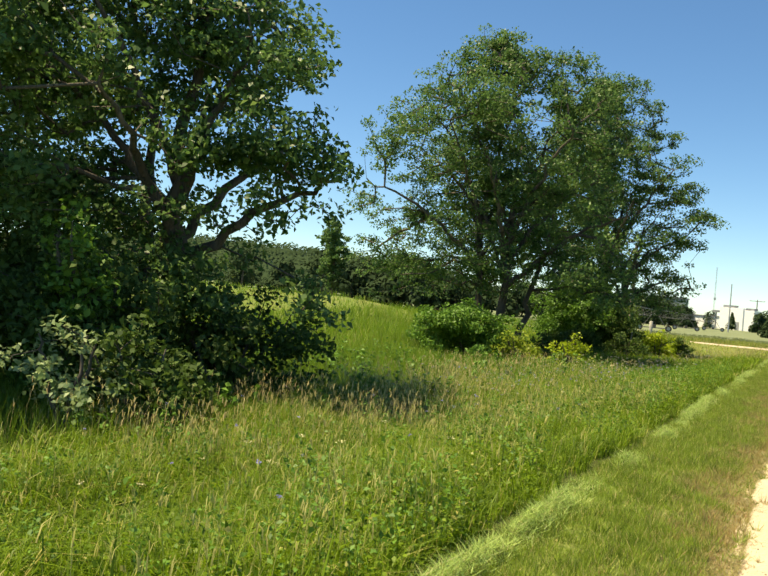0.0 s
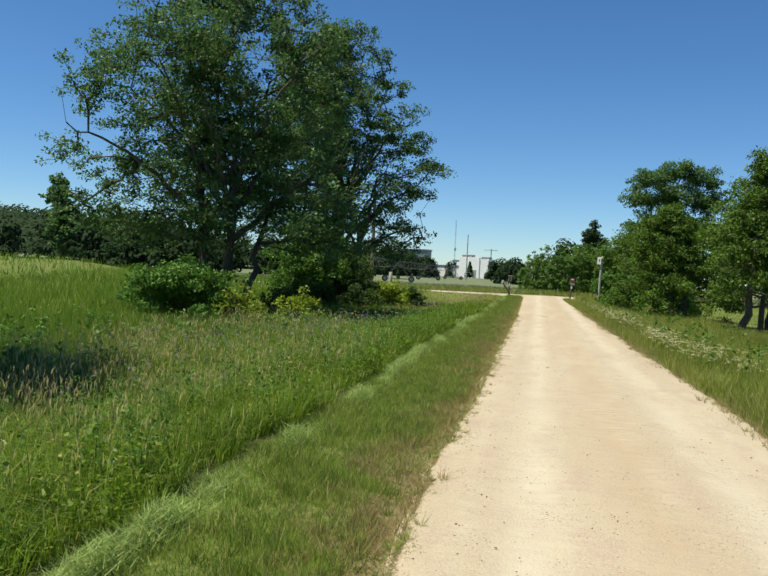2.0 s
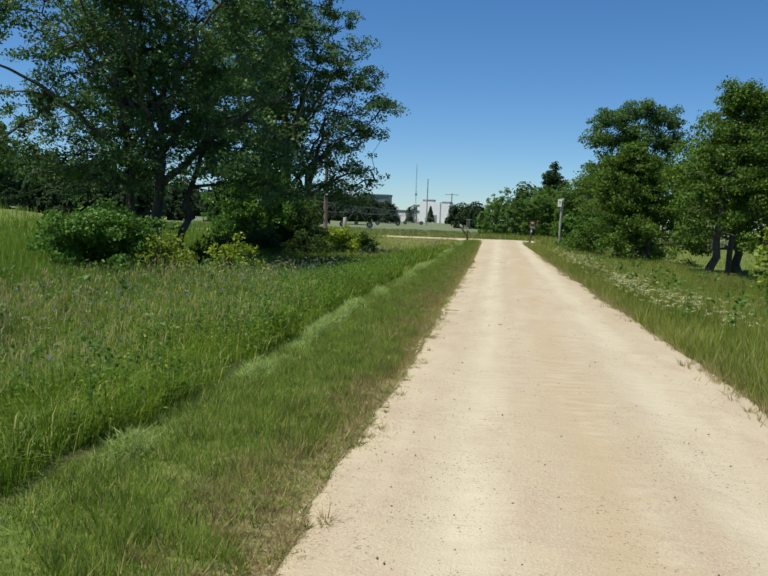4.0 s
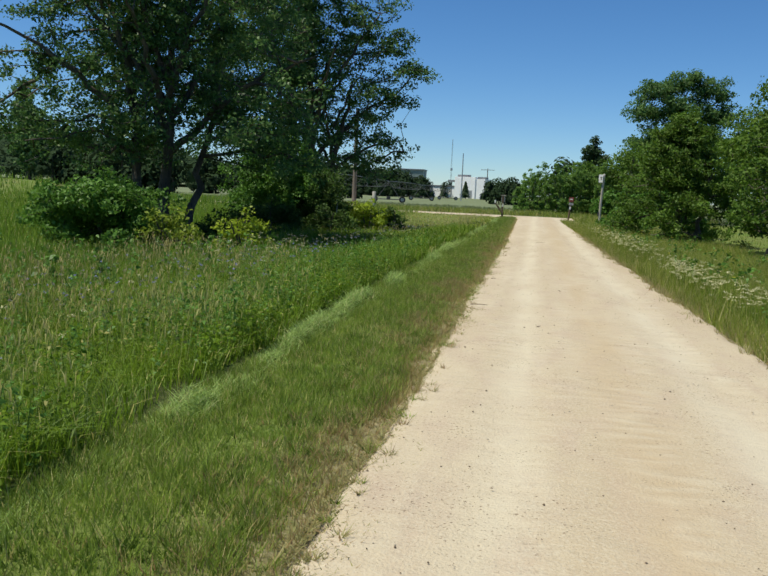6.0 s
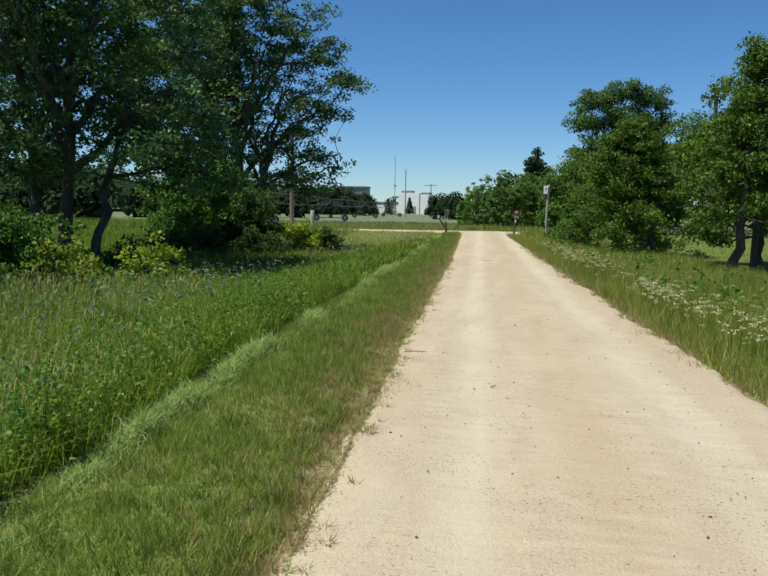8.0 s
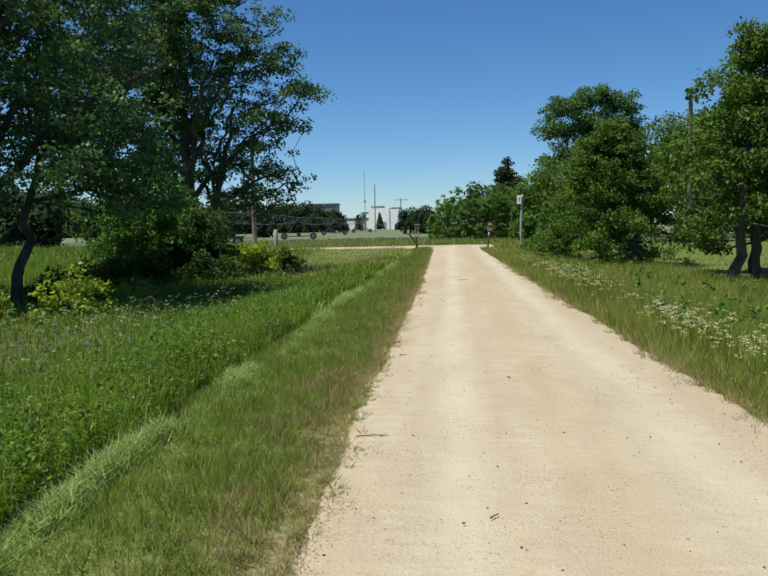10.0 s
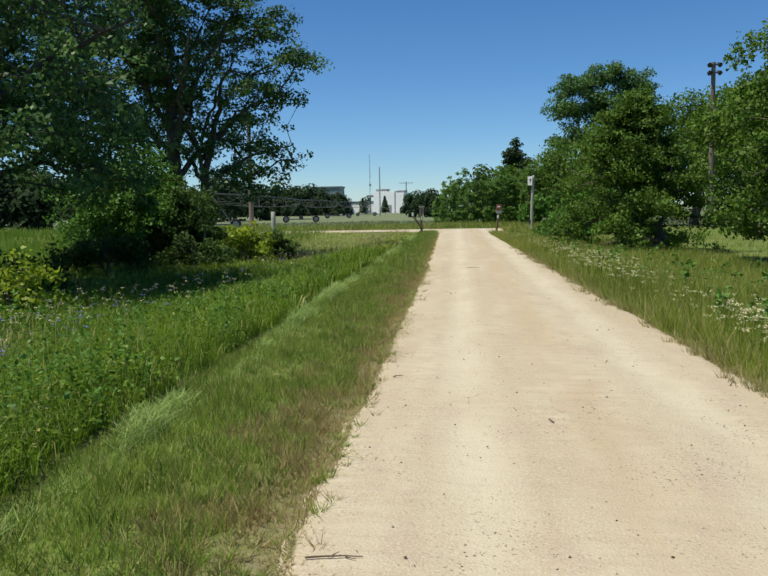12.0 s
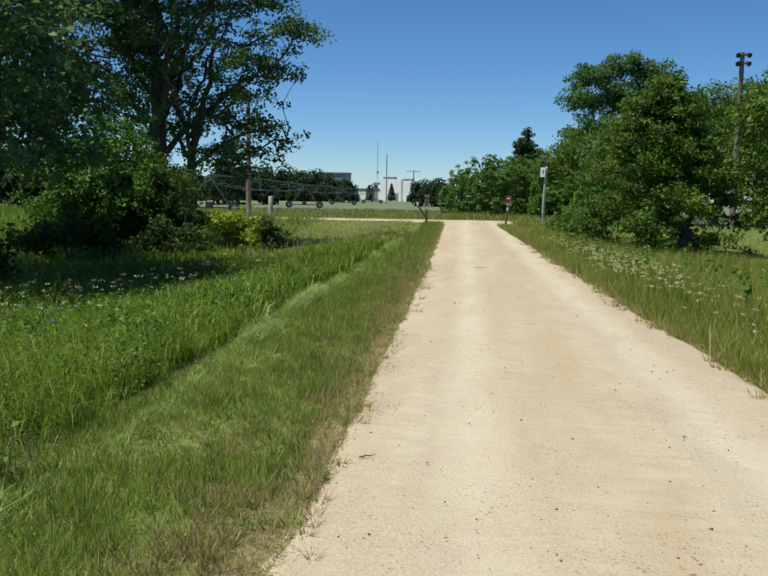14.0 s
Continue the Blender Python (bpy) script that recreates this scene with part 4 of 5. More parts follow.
tree("maple_tree", (8.2, 36.6, gz(8.2, 36.6)), "bushy green maple tree with a short bare trunk", "tree",
     [((-0.1, -0.3, -0.2), (0.6, 0.1, 5.6), 0.16), ((0.5, 0.3, -0.2), (1.6, 0.6, 5.0), 0.12)],
     dome(2.35, 7.0, 0.95, 36, 0.32, 0.9, 2.2), 0.115, 15, 46, MAPLE, 0.23, 0.36)
tree("maple_tree", (10.2, 40.5, gz(10.2, 40.5)), "full green maple tree standing behind others", "tree", [((0, 0, -0.2), (0.2, 0.3, 6.0), 0.18)],
     [((0, 0, 5.8), (1.7, 1.7, 1.3)), ((-1.4, 0, 4.0), (1.6, 1.8, 1.3)), ((1.4, 0, 4.2), (1.7, 1.8, 1.4)), ((0, -1.0, 2.8), (2.2, 1.7, 1.2)), ((-1.6, 0, 1.7), (1.2, 1.5, 0.9))],
     0.15, 5.0, 64, MAPLE, 0.34, 0.34)
tree("maple_tree", (13.2, 34.0, gz(13.2, 34)), "leafy green maple tree at the field edge", "tree", [((0, 0, -0.2), (0.2, 0.3, 6.0), 0.18)],
     [((0, 0, 5.6), (1.9, 1.8, 1.4)), ((-1.6, 0, 3.9), (1.6, 1.8, 1.3)), ((1.4, 0, 4.2), (1.7, 1.8, 1.4)), ((0, -1.0, 2.6), (2.2, 1.7, 1.4))],
     0.15, 4.2, 64, MAPLE, 0.34, 0.34)
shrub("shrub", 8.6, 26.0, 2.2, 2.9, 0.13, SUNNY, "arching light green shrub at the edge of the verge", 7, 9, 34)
shrub("shrub", 6.4, 59.5, 1.5, 1.6, 0.2, SHRUB, "low green shrub behind the trail post", 6, 8, 30)
shrub("shrub", 7.6, 53.0, 1.9, 2.6, 0.2, SHRUB, "green shrub beside the maple tree", 6, 7, 32)
shrub("shrub", 4.6, 52.0, 1.0, 1.1, 0.118, SHRUB, "low green shrub at the verge", 6, 14, 36)

# woodland past the cross road
WOODS = "trees past the cross road"


def wood_tree(name, x, y, r, h, leaf, material, label, tips=1.6, leaves=34, low=0.15, n=7):
    trunk = [((0, 0, -0.2), (0.1 * r, 0, 0.85 * h), 0.03 * h + 0.04)]
    lobes = [((0, 0, 0.84 * h), (0.42 * r, 0.42 * r, 0.15 * h))]
    for k in range(n):
        a = 2.4 * k + rng.uniform(-0.3, 0.3)
        f = (k + 0.5) / n
        d = r * (0.55 - 0.2 * f)
        lobes.append(((d * math.cos(a), d * math.sin(a), h * (low + 0.1 + (0.7 - low) * f)), (0.52 * r, 0.52 * r, 0.17 * h)))
    return tree(name, (x, y, gz(x, y)), label, "tree", trunk, lobes, leaf, tips, leaves, material, 0.5 + 0.04 * r, 0.3, WOODS)


tree("cottonwood_tree", (14.4, 98, gz(14.4, 98)), "tall dense green tree with a broad flat top", "tree", [((0, 0, -0.2), (0.4, 0, 12.5), 0.4), ((0.5, 0, -0.2), (-2.6, 0, 11.0), 0.3)],
     [((-2.6, 0, 13.0), (2.0, 2.2, 1.3)), ((0.4, 0, 14.0), (2.2, 2.4, 1.2)), ((3.2, 0, 13.4), (2.0, 2.2, 1.3)), ((-3.6, 0, 10.8), (1.8, 2.2, 1.4)), ((0, 0, 11.0), (3.0, 2.8, 1.8)),
      ((4.0, 0, 10.6), (2.2, 2.4, 1.6)), ((-2.4, 0, 8.0), (2.6, 2.6, 1.6)), ((2.4, 0, 7.6), (3.0, 2.8, 1.8)), ((0, 0, 4.6), (3.6, 3.0, 1.8))],
     0.26, 2.6, 44, OAK, 0.5, 0.26, WOODS)
wood_tree("ash_tree", 8.4, 84, 3.2, 6.6, 0.21, MAPLE, "dark green tree in the hedgerow past the trail post", 2.4)
wood_tree("ash_tree", 11.0, 76, 3.4, 7.6, 0.21, MAPLE, "full green tree in the hedgerow", 2.2)
wood_tree("ash_tree", 15.5, 70, 4.0, 8.8, 0.21, MAPLE, "broad green tree in the hedgerow", 2.0)
wood_tree("ash_tree", 20.5, 78, 4.6, 10.5, 0.25, MAPLE, "large green tree behind the hedgerow", 1.5)
wood_tree("ash_tree", 27.0, 92, 5.0, 13.0, 0.28, MAPLE, "large green tree beside the light pole", 1.2)
wood_tree("ash_tree", 22.0, 58, 3.6, 8.0, 0.21, MAPLE, "green tree beyond the playing field", 1.8)
for k in range(21):
    wx, wy, wh, wr = -0.75 + 0.38 * k + rng.uniform(-0.2, 0.2), 84.5 + rng.uniform(-2, 4), 3.2 + 1.3 * rng.uniform() + 0.06 * k, rng.uniform(0.65, 0.9)
    if k == 0:
        wh = 2.6
    tree("willow_thicket", (wx, wy, gz(wx, wy)), "light green young willow thicket past the cross road", "shrub",
         [((0.1 * a, 0.1 * a, -0.1), (0.6 * wr * a, rng.uniform(-0.4, 0.4) * wr, 0.84 * wh), 0.04) for a in (-1, 0.1, 1)],
         [((0, 0, 0.2 * wh), (wr, wr, 0.22 * wh))] + [((a * wr, rng.uniform(-0.4, 0.4) * wr, f * wh), (0.3 * wr, 0.35 * wr, 0.24 * wh))
                                                     for a, f in ((-0.65, 0.5), (-0.2, 0.62), (0.3, 0.55), (0.7, 0.48), (-0.45, 0.74), (0.1, 0.82), (0.5, 0.72))],
         0.15, 13, 32, WILLOW, 0.17, 0.0, "willow thicket", 0.006, 0.55, 0.1)
for k in range(5):
    shrub("hedge_shrub", 6.2 + 1.2 * k, 77 + rng.uniform(-1, 1) - 0.6 * k, 1.5, 2.2 + 0.5 * rng.uniform(), 0.26, SHRUB, "green hedge shrub beneath taller trees", 6, 6, 26, "hedge shrubs")


def conifer(x, y, r, h, label, leaf=0.35, group=""):
    root = thing("conifer_tree", x, y, gz(x, y), label, "tree", group)
    v, q = tube([(0, 0, -0.2), (0, 0, h * 0.5), (0, 0, h * 0.97)], [0.035 * h, 0.02 * h, 0.01], 8)
    part("trunk", raw_mesh("trunk", v, q, None, BARK, True), None, root)
    n = 1500
    f = rng.uniform(0.0, 1, n) ** 0.8
    a = rng.uniform(0, 2 * np.pi, n)
    tier = 0.75 + 0.25 * np.cos(f * 2 * np.pi * 9 + 0.6 * np.sin(a * 3))
    d = r * (1.03 - f) * tier * rng.uniform(0.5, 1.0, n)
    c = np.stack([d * np.cos(a), d * np.sin(a), h * (0.08 + 0.91 * f) - 0.12 * d], 1)
    part("crown", leaf_cloud("crown", c, np.stack([np.cos(a), np.sin(a), np.full(n, 0.9)], 1) + rng.normal(size=(n, 3)) * 0.4, leaf, NEEDLE), None, root, kind="stuff")
    return root


tree("pine_tree", (6.4, 101, gz(6.4, 101)), "dark irregular pine tree standing above the willow thicket", "tree", [((0, 0, -0.2), (0.1, 0, 7.8), 0.2)],
     [((0, 0, 7.6), (0.7, 0.7, 0.8)), ((-0.4, 0, 6.7), (1.1, 1.1, 0.8)), ((0.4, 0, 5.9), (1.3, 1.3, 0.9)), ((-0.2, 0, 4.7), (1.7, 1.7, 1.1)), ((0.2, 0, 3.2), (1.9, 1.9, 1.1))],
     0.26, 6.0, 44, NEEDLE, 0.34, 0.0, WOODS)
wood_tree("ash_tree", 9.6, 92, 3.0, 7.2, 0.3, MAPLE, "dark green tree beside the pine", 1.6)
wood_tree("ash_tree", 5.4, 95, 2.6, 5.6, 0.3, MAPLE, "green tree behind the willow thicket", 1.8)

# ---- distance ----
tree("poplar_tree", (-53.9, 90, gz(-53.9, 90)), "tall slender dark tree alone in the field", "tree", [((0, 0, -0.2), (0, 0, 9.5), 0.3)],
            [((0, 0, 10.0), (1.4, 1.4, 1.1)), ((-0.4, 0, 8.4), (1.9, 1.9, 1.4)), ((0.4, 0, 6.4), (2.0, 2.0, 1.5)), ((0, 0, 4.4), (1.8, 1.8, 1.4)), ((0.2, 0, 2.6), (1.3, 1.3, 1.0))],
            0.38, 2.2, 34, OAK, 0.4, 0.25)


def far_tree_mesh(seed, r, h, n=520, leaf=1.0):
    g = np.random.default_rng(seed)
    k = 9
    ca = g.uniform(0, 2 * np.pi, k)
    cz = np.linspace(0.14, 0.82, k) * h
    cd = r * np.where(cz < 0.6 * h, 0.5, 0.25)
    c = np.stack([cd * np.cos(ca), cd * np.sin(ca), cz], 1)
    pick = g.integers(0, k, n)
    d = g.normal(size=(n, 3))
    d /= np.linalg.norm(d, axis=1)[:, None]
    return leaf_cloud("crown", c[pick] + d * (0.5 * r, 0.5 * r, 0.2 * h) * g.uniform(0.6, 1.05, (n, 1)), d + (0, 0, 0.5), leaf, FARLEAF)


FAR = []
for k, (r, h) in enumerate(((3.6, 8.0), (4.4, 9.5), (3.2, 6.5), (5.0, 8.5))):
    root = thing("distant_tree", -70 - 9 * k, 128, 0, "rounded green tree in a distant tree line", "tree", "distant tree line")
    v, q = tube([(0, 0, -0.3), (0, 0, h * 0.7)], [0.25, 0.1], 6)
    part("trunk", raw_mesh("trunk", v, q, None, BARK), None, root)
    part("crown", far_tree_mesh(k + 3, r, h), None, root, kind="stuff")
    FAR.append(root)


def far_row(n, x0, y0, x1, y1, s0, s1, off=5.0):
    for k in range(n):
        f = (k + rng.uniform(0.1, 0.9)) / n
        x, y = x0 + (x1 - x0) * f, y0 + (y1 - y0) * f + rng.uniform(-off, off)
        s = rng.uniform(s0, s1)
        copy_thing(FAR[int(rng.integers(4))], Matrix.LocRotScale((x, y, gz(x, y) - 0.2), Euler((0, 0, rng.uniform(0, 6.28))), (s, s, s)))


far_row(9, -52, 92, -34, 84, 0.55, 0.75, 3)
far_row(12, -64, 112, -30, 150, 0.7, 0.95)
far_row(34, -84, 255, -40, 240, 0.85, 1.12)
far_row(22, -80, 236, -28, 228, 0.4, 0.6)
far_row(9, -45, 243, -29.5, 238, 0.8, 0.95, 3)
far_row(6, -14.5, 265, -4, 250, 0.75, 0.95)
far_row(5, -8.2, 165, -2.6, 160, 0.5, 0.6, 2)
far_row(7, 5, 180, 30, 140, 0.9, 1.1)
far_row(14, -120, 300, 10, 330, 0.5, 0.8, 10)
far_row(12, 30, 110, 75, 30, 0.9, 1.3)
far_row(10, 75, 20, 60, -70, 0.9, 1.3)
far_row(14, 50, -80, -80, -70, 0.9, 1.3)
far_row(16, -95, -60, -120, 90, 0.9, 1.3)


def wooded_hill():
    """A long low wooded ridge far across the field."""
    xs, ys = np.linspace(-420, -40, 90), np.linspace(215, 330, 24)
    def hz(x, y):
        ridge = 7 * np.exp(-((x + 235) / 90) ** 2) + 9 * smooth(-60, -150, x)
        return ridge * smooth(215, 262, y) * smooth(345, 290, y) * smooth(-45, -90, x) + (0.8 * wave(x, y, 0.16) + 0.7 * wave(x, y, 0.45) + 1.4) * smooth(-48, -80, x) - 0.4
    root = tagged(new("wooded_hill", sheet("wooded_hill", xs, ys, hz, FARLEAF)), "low dark wooded hill far across the field", "hill", kind="structure")
    n = 24000
    x, y = rng.uniform(-410, -62, n), 212 + 100 * rng.uniform(0, 1, n) ** 1.5
    c = np.stack([x, y, hz(x, y) + rng.uniform(-0.5, 2.4, n)], 1)
    part("canopy", leaf_cloud("canopy", c, rng.normal(size=(n, 3)) * 0.25 + (0, -0.4, 0.7), 1.5, FARLEAF), None, root, kind="stuff")


wooded_hill()


# ---- things at the trail's end ----
def trail_post():
    root = thing("trail_post", 4.8, 65.0, gz(4.8, 65), "tall grey weathered wooden post with a white sign", "post")
    p = [(0, 0, -0.3), (0.0, 0, 0.6), (0.03, 0, 1.6), (0.07, 0, 2.4), (0.10, 0, 3.05), (0.105, 0, 3.16)]
    v, q = tube(p, [0.085, 0.085, 0.082, 0.08, 0.078, 0.066], 10)
    top = np.array([[0.105, 0, 3.19]])
    ring = len(v) - 10
    tris = np.array([[ring + i, ring + (i + 1) % 10, len(v)] for i in range(10)])
    part("post", raw_mesh("post", np.concatenate([v, top]), q, tris, POSTWOOD), None, root)
    turn = Matrix.Translation((-0.10, -0.13, 2.86)) @ Matrix.Rotation(radians(-20), 4, "Z")
    sign = part("sign_panel", bm_box(bmesh.new(), (0, 0, 0), (0.27, 0.03, 0.52), turn, 0.008), WHITEPAINT, root, "white rectangular sign panel")
    part("sign_bars", bm_box(bm_box(bmesh.new(), (0.02, -0.019, 0.08), (0.12, 0.004, 0.05), turn), (0.02, -0.019, -0.02), (0.05, 0.004, 0.14), turn), INK, sign, "small dark mark")
    for z in (2.70, 2.98):
        part("bracket", bm_box(bmesh.new(), (0.0, -0.092, z), (0.20, 0.044, 0.04)), GALV, root)
    part("post_tag", bm_box(bmesh.new(), (-0.11, -0.05, 0.50), (0.09, 0.05, 0.24), None, 0.006), INK, root, "small dark box low on the post")


trail_post()


def back_sign():
    """A sign seen from behind on a post, with a slanting brace and a stub beside it."""
    root = thing("trail_sign", -1.62, 64.3, gz(-1.62, 64.3), "dark wooden sign post with a slanting brace, seen from behind", "sign")
    part("post", bm_box(bmesh.new(), (0, 0, 0.62), (0.12, 0.10, 1.7), None, 0.01), BROWNPOST, root)
    part("brace", raw_mesh("brace", *tube([(0.02, -0.08, 0.30), (-0.30, -0.10, 0.74), (-0.48, -0.10, 0.98)], [0.06, 0.055, 0.05], 8), None, BROWNPOST), None, root)
    part("brace_cap", bm_box(bmesh.new(), (-0.50, -0.10, 1.08), (0.11, 0.08, 0.20), None, 0.01), WHITEPAINT, root, "small white plate")
    part("sign_panel", bm_box(bmesh.new(), (0.02, 0.066, 1.28), (0.25, 0.03, 0.38), None, 0.006), SIGNGREY, root, "dull grey back of a sign")
    part("sign_cap", bm_box(bmesh.new(), (0.03, 0.02, 1.51), (0.34, 0.10, 0.05), None, 0.008), POSTWOOD, root, "pale wooden cap board")
    part("sticker", bm_box(bmesh.new(), (0.01, -0.055, 0.86), (0.07, 0.008, 0.20)), WHITEPAINT, root, "white reflector strip")


back_sign()


def red_sign():
    root = thing("trail_sign", 2.80, 64.6, gz(2.80, 64.6), "small faded red and white sign on a leaning brown post", "sign")
    part("post", raw_mesh("post", *tube([(-0.07, 0, -0.2), (0.0, 0, 0.6), (0.07, 0, 1.30)], [0.06, 0.055, 0.05], 8), None, BROWNPOST), None, root)
    panel = part("sign_panel", bm_box(bmesh.new(), (0.07, -0.065, 1.42), (0.30, 0.02, 0.30), None, 0.006), SIGNRED, root, "faded red square sign")
    part("sign_bars", bm_box(bmesh.new(), (0.07, -0.078, 1.44), (0.18, 0.004, 0.07)), WHITEPAINT, panel, "white bar of lettering")
    part("lower_plate", bm_box(bmesh.new(), (0.08, -0.06, 1.12), (0.30, 0.02, 0.16), None, 0.006), SIGNGREY, root, "grey plate under the sign")
    part("reflector", bm_box(bmesh.new(), (0.02, -0.065, 0.86), (0.10, 0.02, 0.18)), WHITEPAINT, root, "white reflector")


red_sign()


def fence_post(x, y, h, r, material, label, lean=0.0):
    root = thing("fence_post", x, y, gz(x, y), label, "post")
    v, q = tube([(0, 0, -0.3), (lean * 0.5, 0, h * 0.5), (lean, 0, h * 0.985), (lean, 0, h)], [r, r * 0.97, r * 0.93, r * 0.7], 8)
    part("post", raw_mesh("post", v, q, np.array([[len(v) - 8 + i, len(v) - 7 + i, len(v) - 8] for i in range(1, 7)]), material), None, root)


fence_post(-10.7, 65.6, 1.35, 0.14, POSTWOOD, "short grey wooden post beside the cross road")
fence_post(-7.6, 41.6, 1.75, 0.03, POSTWOOD, "thin pale leaning stake in the shrubs", 0.1)


def utility_pole(x, y, h, r, label, arm=0.0, lamps=0, material=None):
    root = thing("utility_pole", x, y, gz(x, y), label, "pole")
    v, q = tube([(0, 0, -0.4), (0, 0, h * 0.5), (0, 0, h)], [r, r * 0.85, r * 0.7], 10)
    part("pole", raw_mesh("pole", v, q, None, material or POLEWOOD), None, root)
    if arm:
        part("crossarm", bm_box(bmesh.new(), (0, -r, h * 0.95), (arm, 0.14, 0.16), None, 0.01), POLEWOOD, root)
        for s in (-0.45, -0.15, 0.15, 0.45):
            part("insulator", raw_mesh("insulator", *tube([(s * arm, -r, h * 0.95 + 0.08), (s * arm, -r, h * 0.95 + 0.3)], [0.07, 0.05], 6), None, SIGNGREY), None, root)
    for k in range(lamps):
        s = (k % 2) * 2 - 1
        z = h - 0.15 - 0.45 * (k // 2)
        part("bracket", bm_box(bmesh.new(), (0.15 * s, -0.1, z), (0.3, 0.08, 0.08)), GALV, root)
        lamp = bmesh.new()
        bmesh.ops.create_cone(lamp, cap_ends=True, segments=14, radius1=0.14, radius2=0.08, depth=0.26,
                              matrix=Matrix.Translation((0.26 * s, -0.2, z)) @ Euler((radians(-62), 0, radians(18 * s))).to_matrix().to_4x4())
        part("floodlight", lamp, INK, root, "dark floodlight head")
    return root


utility_pole(-12.9, 69.0, 7.5, 0.17, "grey wooden utility pole behind the oak tree", 0, 0, POLEWOOD)
utility_pole(15.25, 66.0, 9.5, 0.17, "tall wooden sports light pole with floodlights", 0, 4)
utility_pole(-17.0, 204, 11.0, 0.16, "tall grey pole standing in the field", 0, 0, MASTPAINT)
utility_pole(-17.9, 318, 11.2, 0.22, "wooden utility pole with a crossarm", 5.0)


def radio_mast():
    root = thing("radio_mast", -56.5, 560, gz(-56.5, 560), "slender grey lattice radio mast on the horizon", "mast")
    h = 37.0
    for a in (0, 2.09, 4.19):
        part("leg", bar_mesh("leg", [([(0.45 * math.cos(a), 0.45 * math.sin(a), -0.5), (0.25 * math.cos(a), 0.25 * math.sin(a), h)], 0.07)], MASTPAINT), None, root)
    runs = []
    for k in range(24):
        z, a = h * k / 24, 2.09 * k
        runs.append(([(0.4 * math.cos(a), 0.4 * math.sin(a), z), (0.4 * math.cos(a + 2.09), 0.4 * math.sin(a + 2.09), z + h / 24)], 0.045))
    part("lattice", bar_mesh("lattice", runs, MASTPAINT), None, root)
    part("antenna_drum", bm_box(bmesh.new(), (0.2, -0.5, h * 0.46), (1.4, 0.7, 1.6), None, 0.1), MASTPAINT, root)


radio_mast()


def plant_building():
    """The white industrial building on the horizon: two white blocks, roof plant and a long low wing."""
    root = thing("factory_building", -23.4, 300, gz(-23, 300), "large white windowless factory building on the horizon", "building")
    root.rotation_euler = (0, 0, radians(-30))
    part("wall", bm_box(bmesh.new(), (-1.4, 2, 3.6), (8.8, 4, 7.8), None, 0.05), WALLWHITE, root, "white metal-clad tall block")
    part("wall", bm_box(bmesh.new(), (4.9, 2.2, 3.3), (3.8, 3.6, 7.2), None, 0.05), WALLWHITE, root, "white metal-clad lower block")
    for x, w, z in ((-3.4, 4.4, 7.85), (4.6, 3.0, 7.2)):
        part("roof_unit", bm_box(bmesh.new(), (x, 2.4, z), (w, 2.0, 0.9), None, 0.05), ROOFGREY, root, "dark roof plant unit")
    part("canopy", bm_box(bmesh.new(), (-7.6, 4, 6.0), (3.8, 6, 0.7), None, 0.05), ROOFGREY, root, "dark flat canopy")
    part("canopy_post", bm_box(bmesh.new(), (-8.6, 2, 3.0), (0.35, 0.35, 6.2)), ROOFGREY, root)
    for x, w, z in ((-16.0, 13.0, 4.0), (-29.0, 12.0, 3.3), (-42.0, 12.0, 4.2)):
        wing = part("wing", bm_box(bmesh.new(), (x, 14, z * 0.5), (w, 10, z), None, 0.05), WALLWHITE, root, "low white wing")
        part("roof", bm_box(bmesh.new(), (x, 14, z + 0.2), (w + 0.6, 10.6, 0.4), None, 0.05), ROOFGREY, wing, "grey flat roof edge")
    part("door", bm_box(bmesh.new(), (1.0, -0.03, 1.4), (1.6, 0.06, 2.8)), SIGNGREY, root, "grey loading door")


plant_building()


def warehouse():
    """A grey-green flat-roofed shed behind the far tree line."""
    root = thing("warehouse_building", -46.5, 318, gz(-46.5, 318), "grey-green flat-roofed warehouse behind distant trees", "building")
    part("wall", bm_box(bmesh.new(), (0, 0, 4.6), (10.5, 9, 9.6), None, 0.05), SHEDGREEN, root)
    part("roof", bm_box(bmesh.new(), (0, 0, 9.6), (11.0, 9.5, 0.5), None, 0.05), ROOFGREY, root, "dark flat roof edge")


warehouse()
conifer(-23.2, 288, 2.1, 5.6, "dark cone-shaped evergreen before the white building", 0.7)
conifer(-30.2, 285, 1.5, 5.0, "dark narrow evergreen beside the white building", 0.7)
conifer(-37.5, 275, 1.5, 5.2, "dark evergreen among distant trees", 0.7)


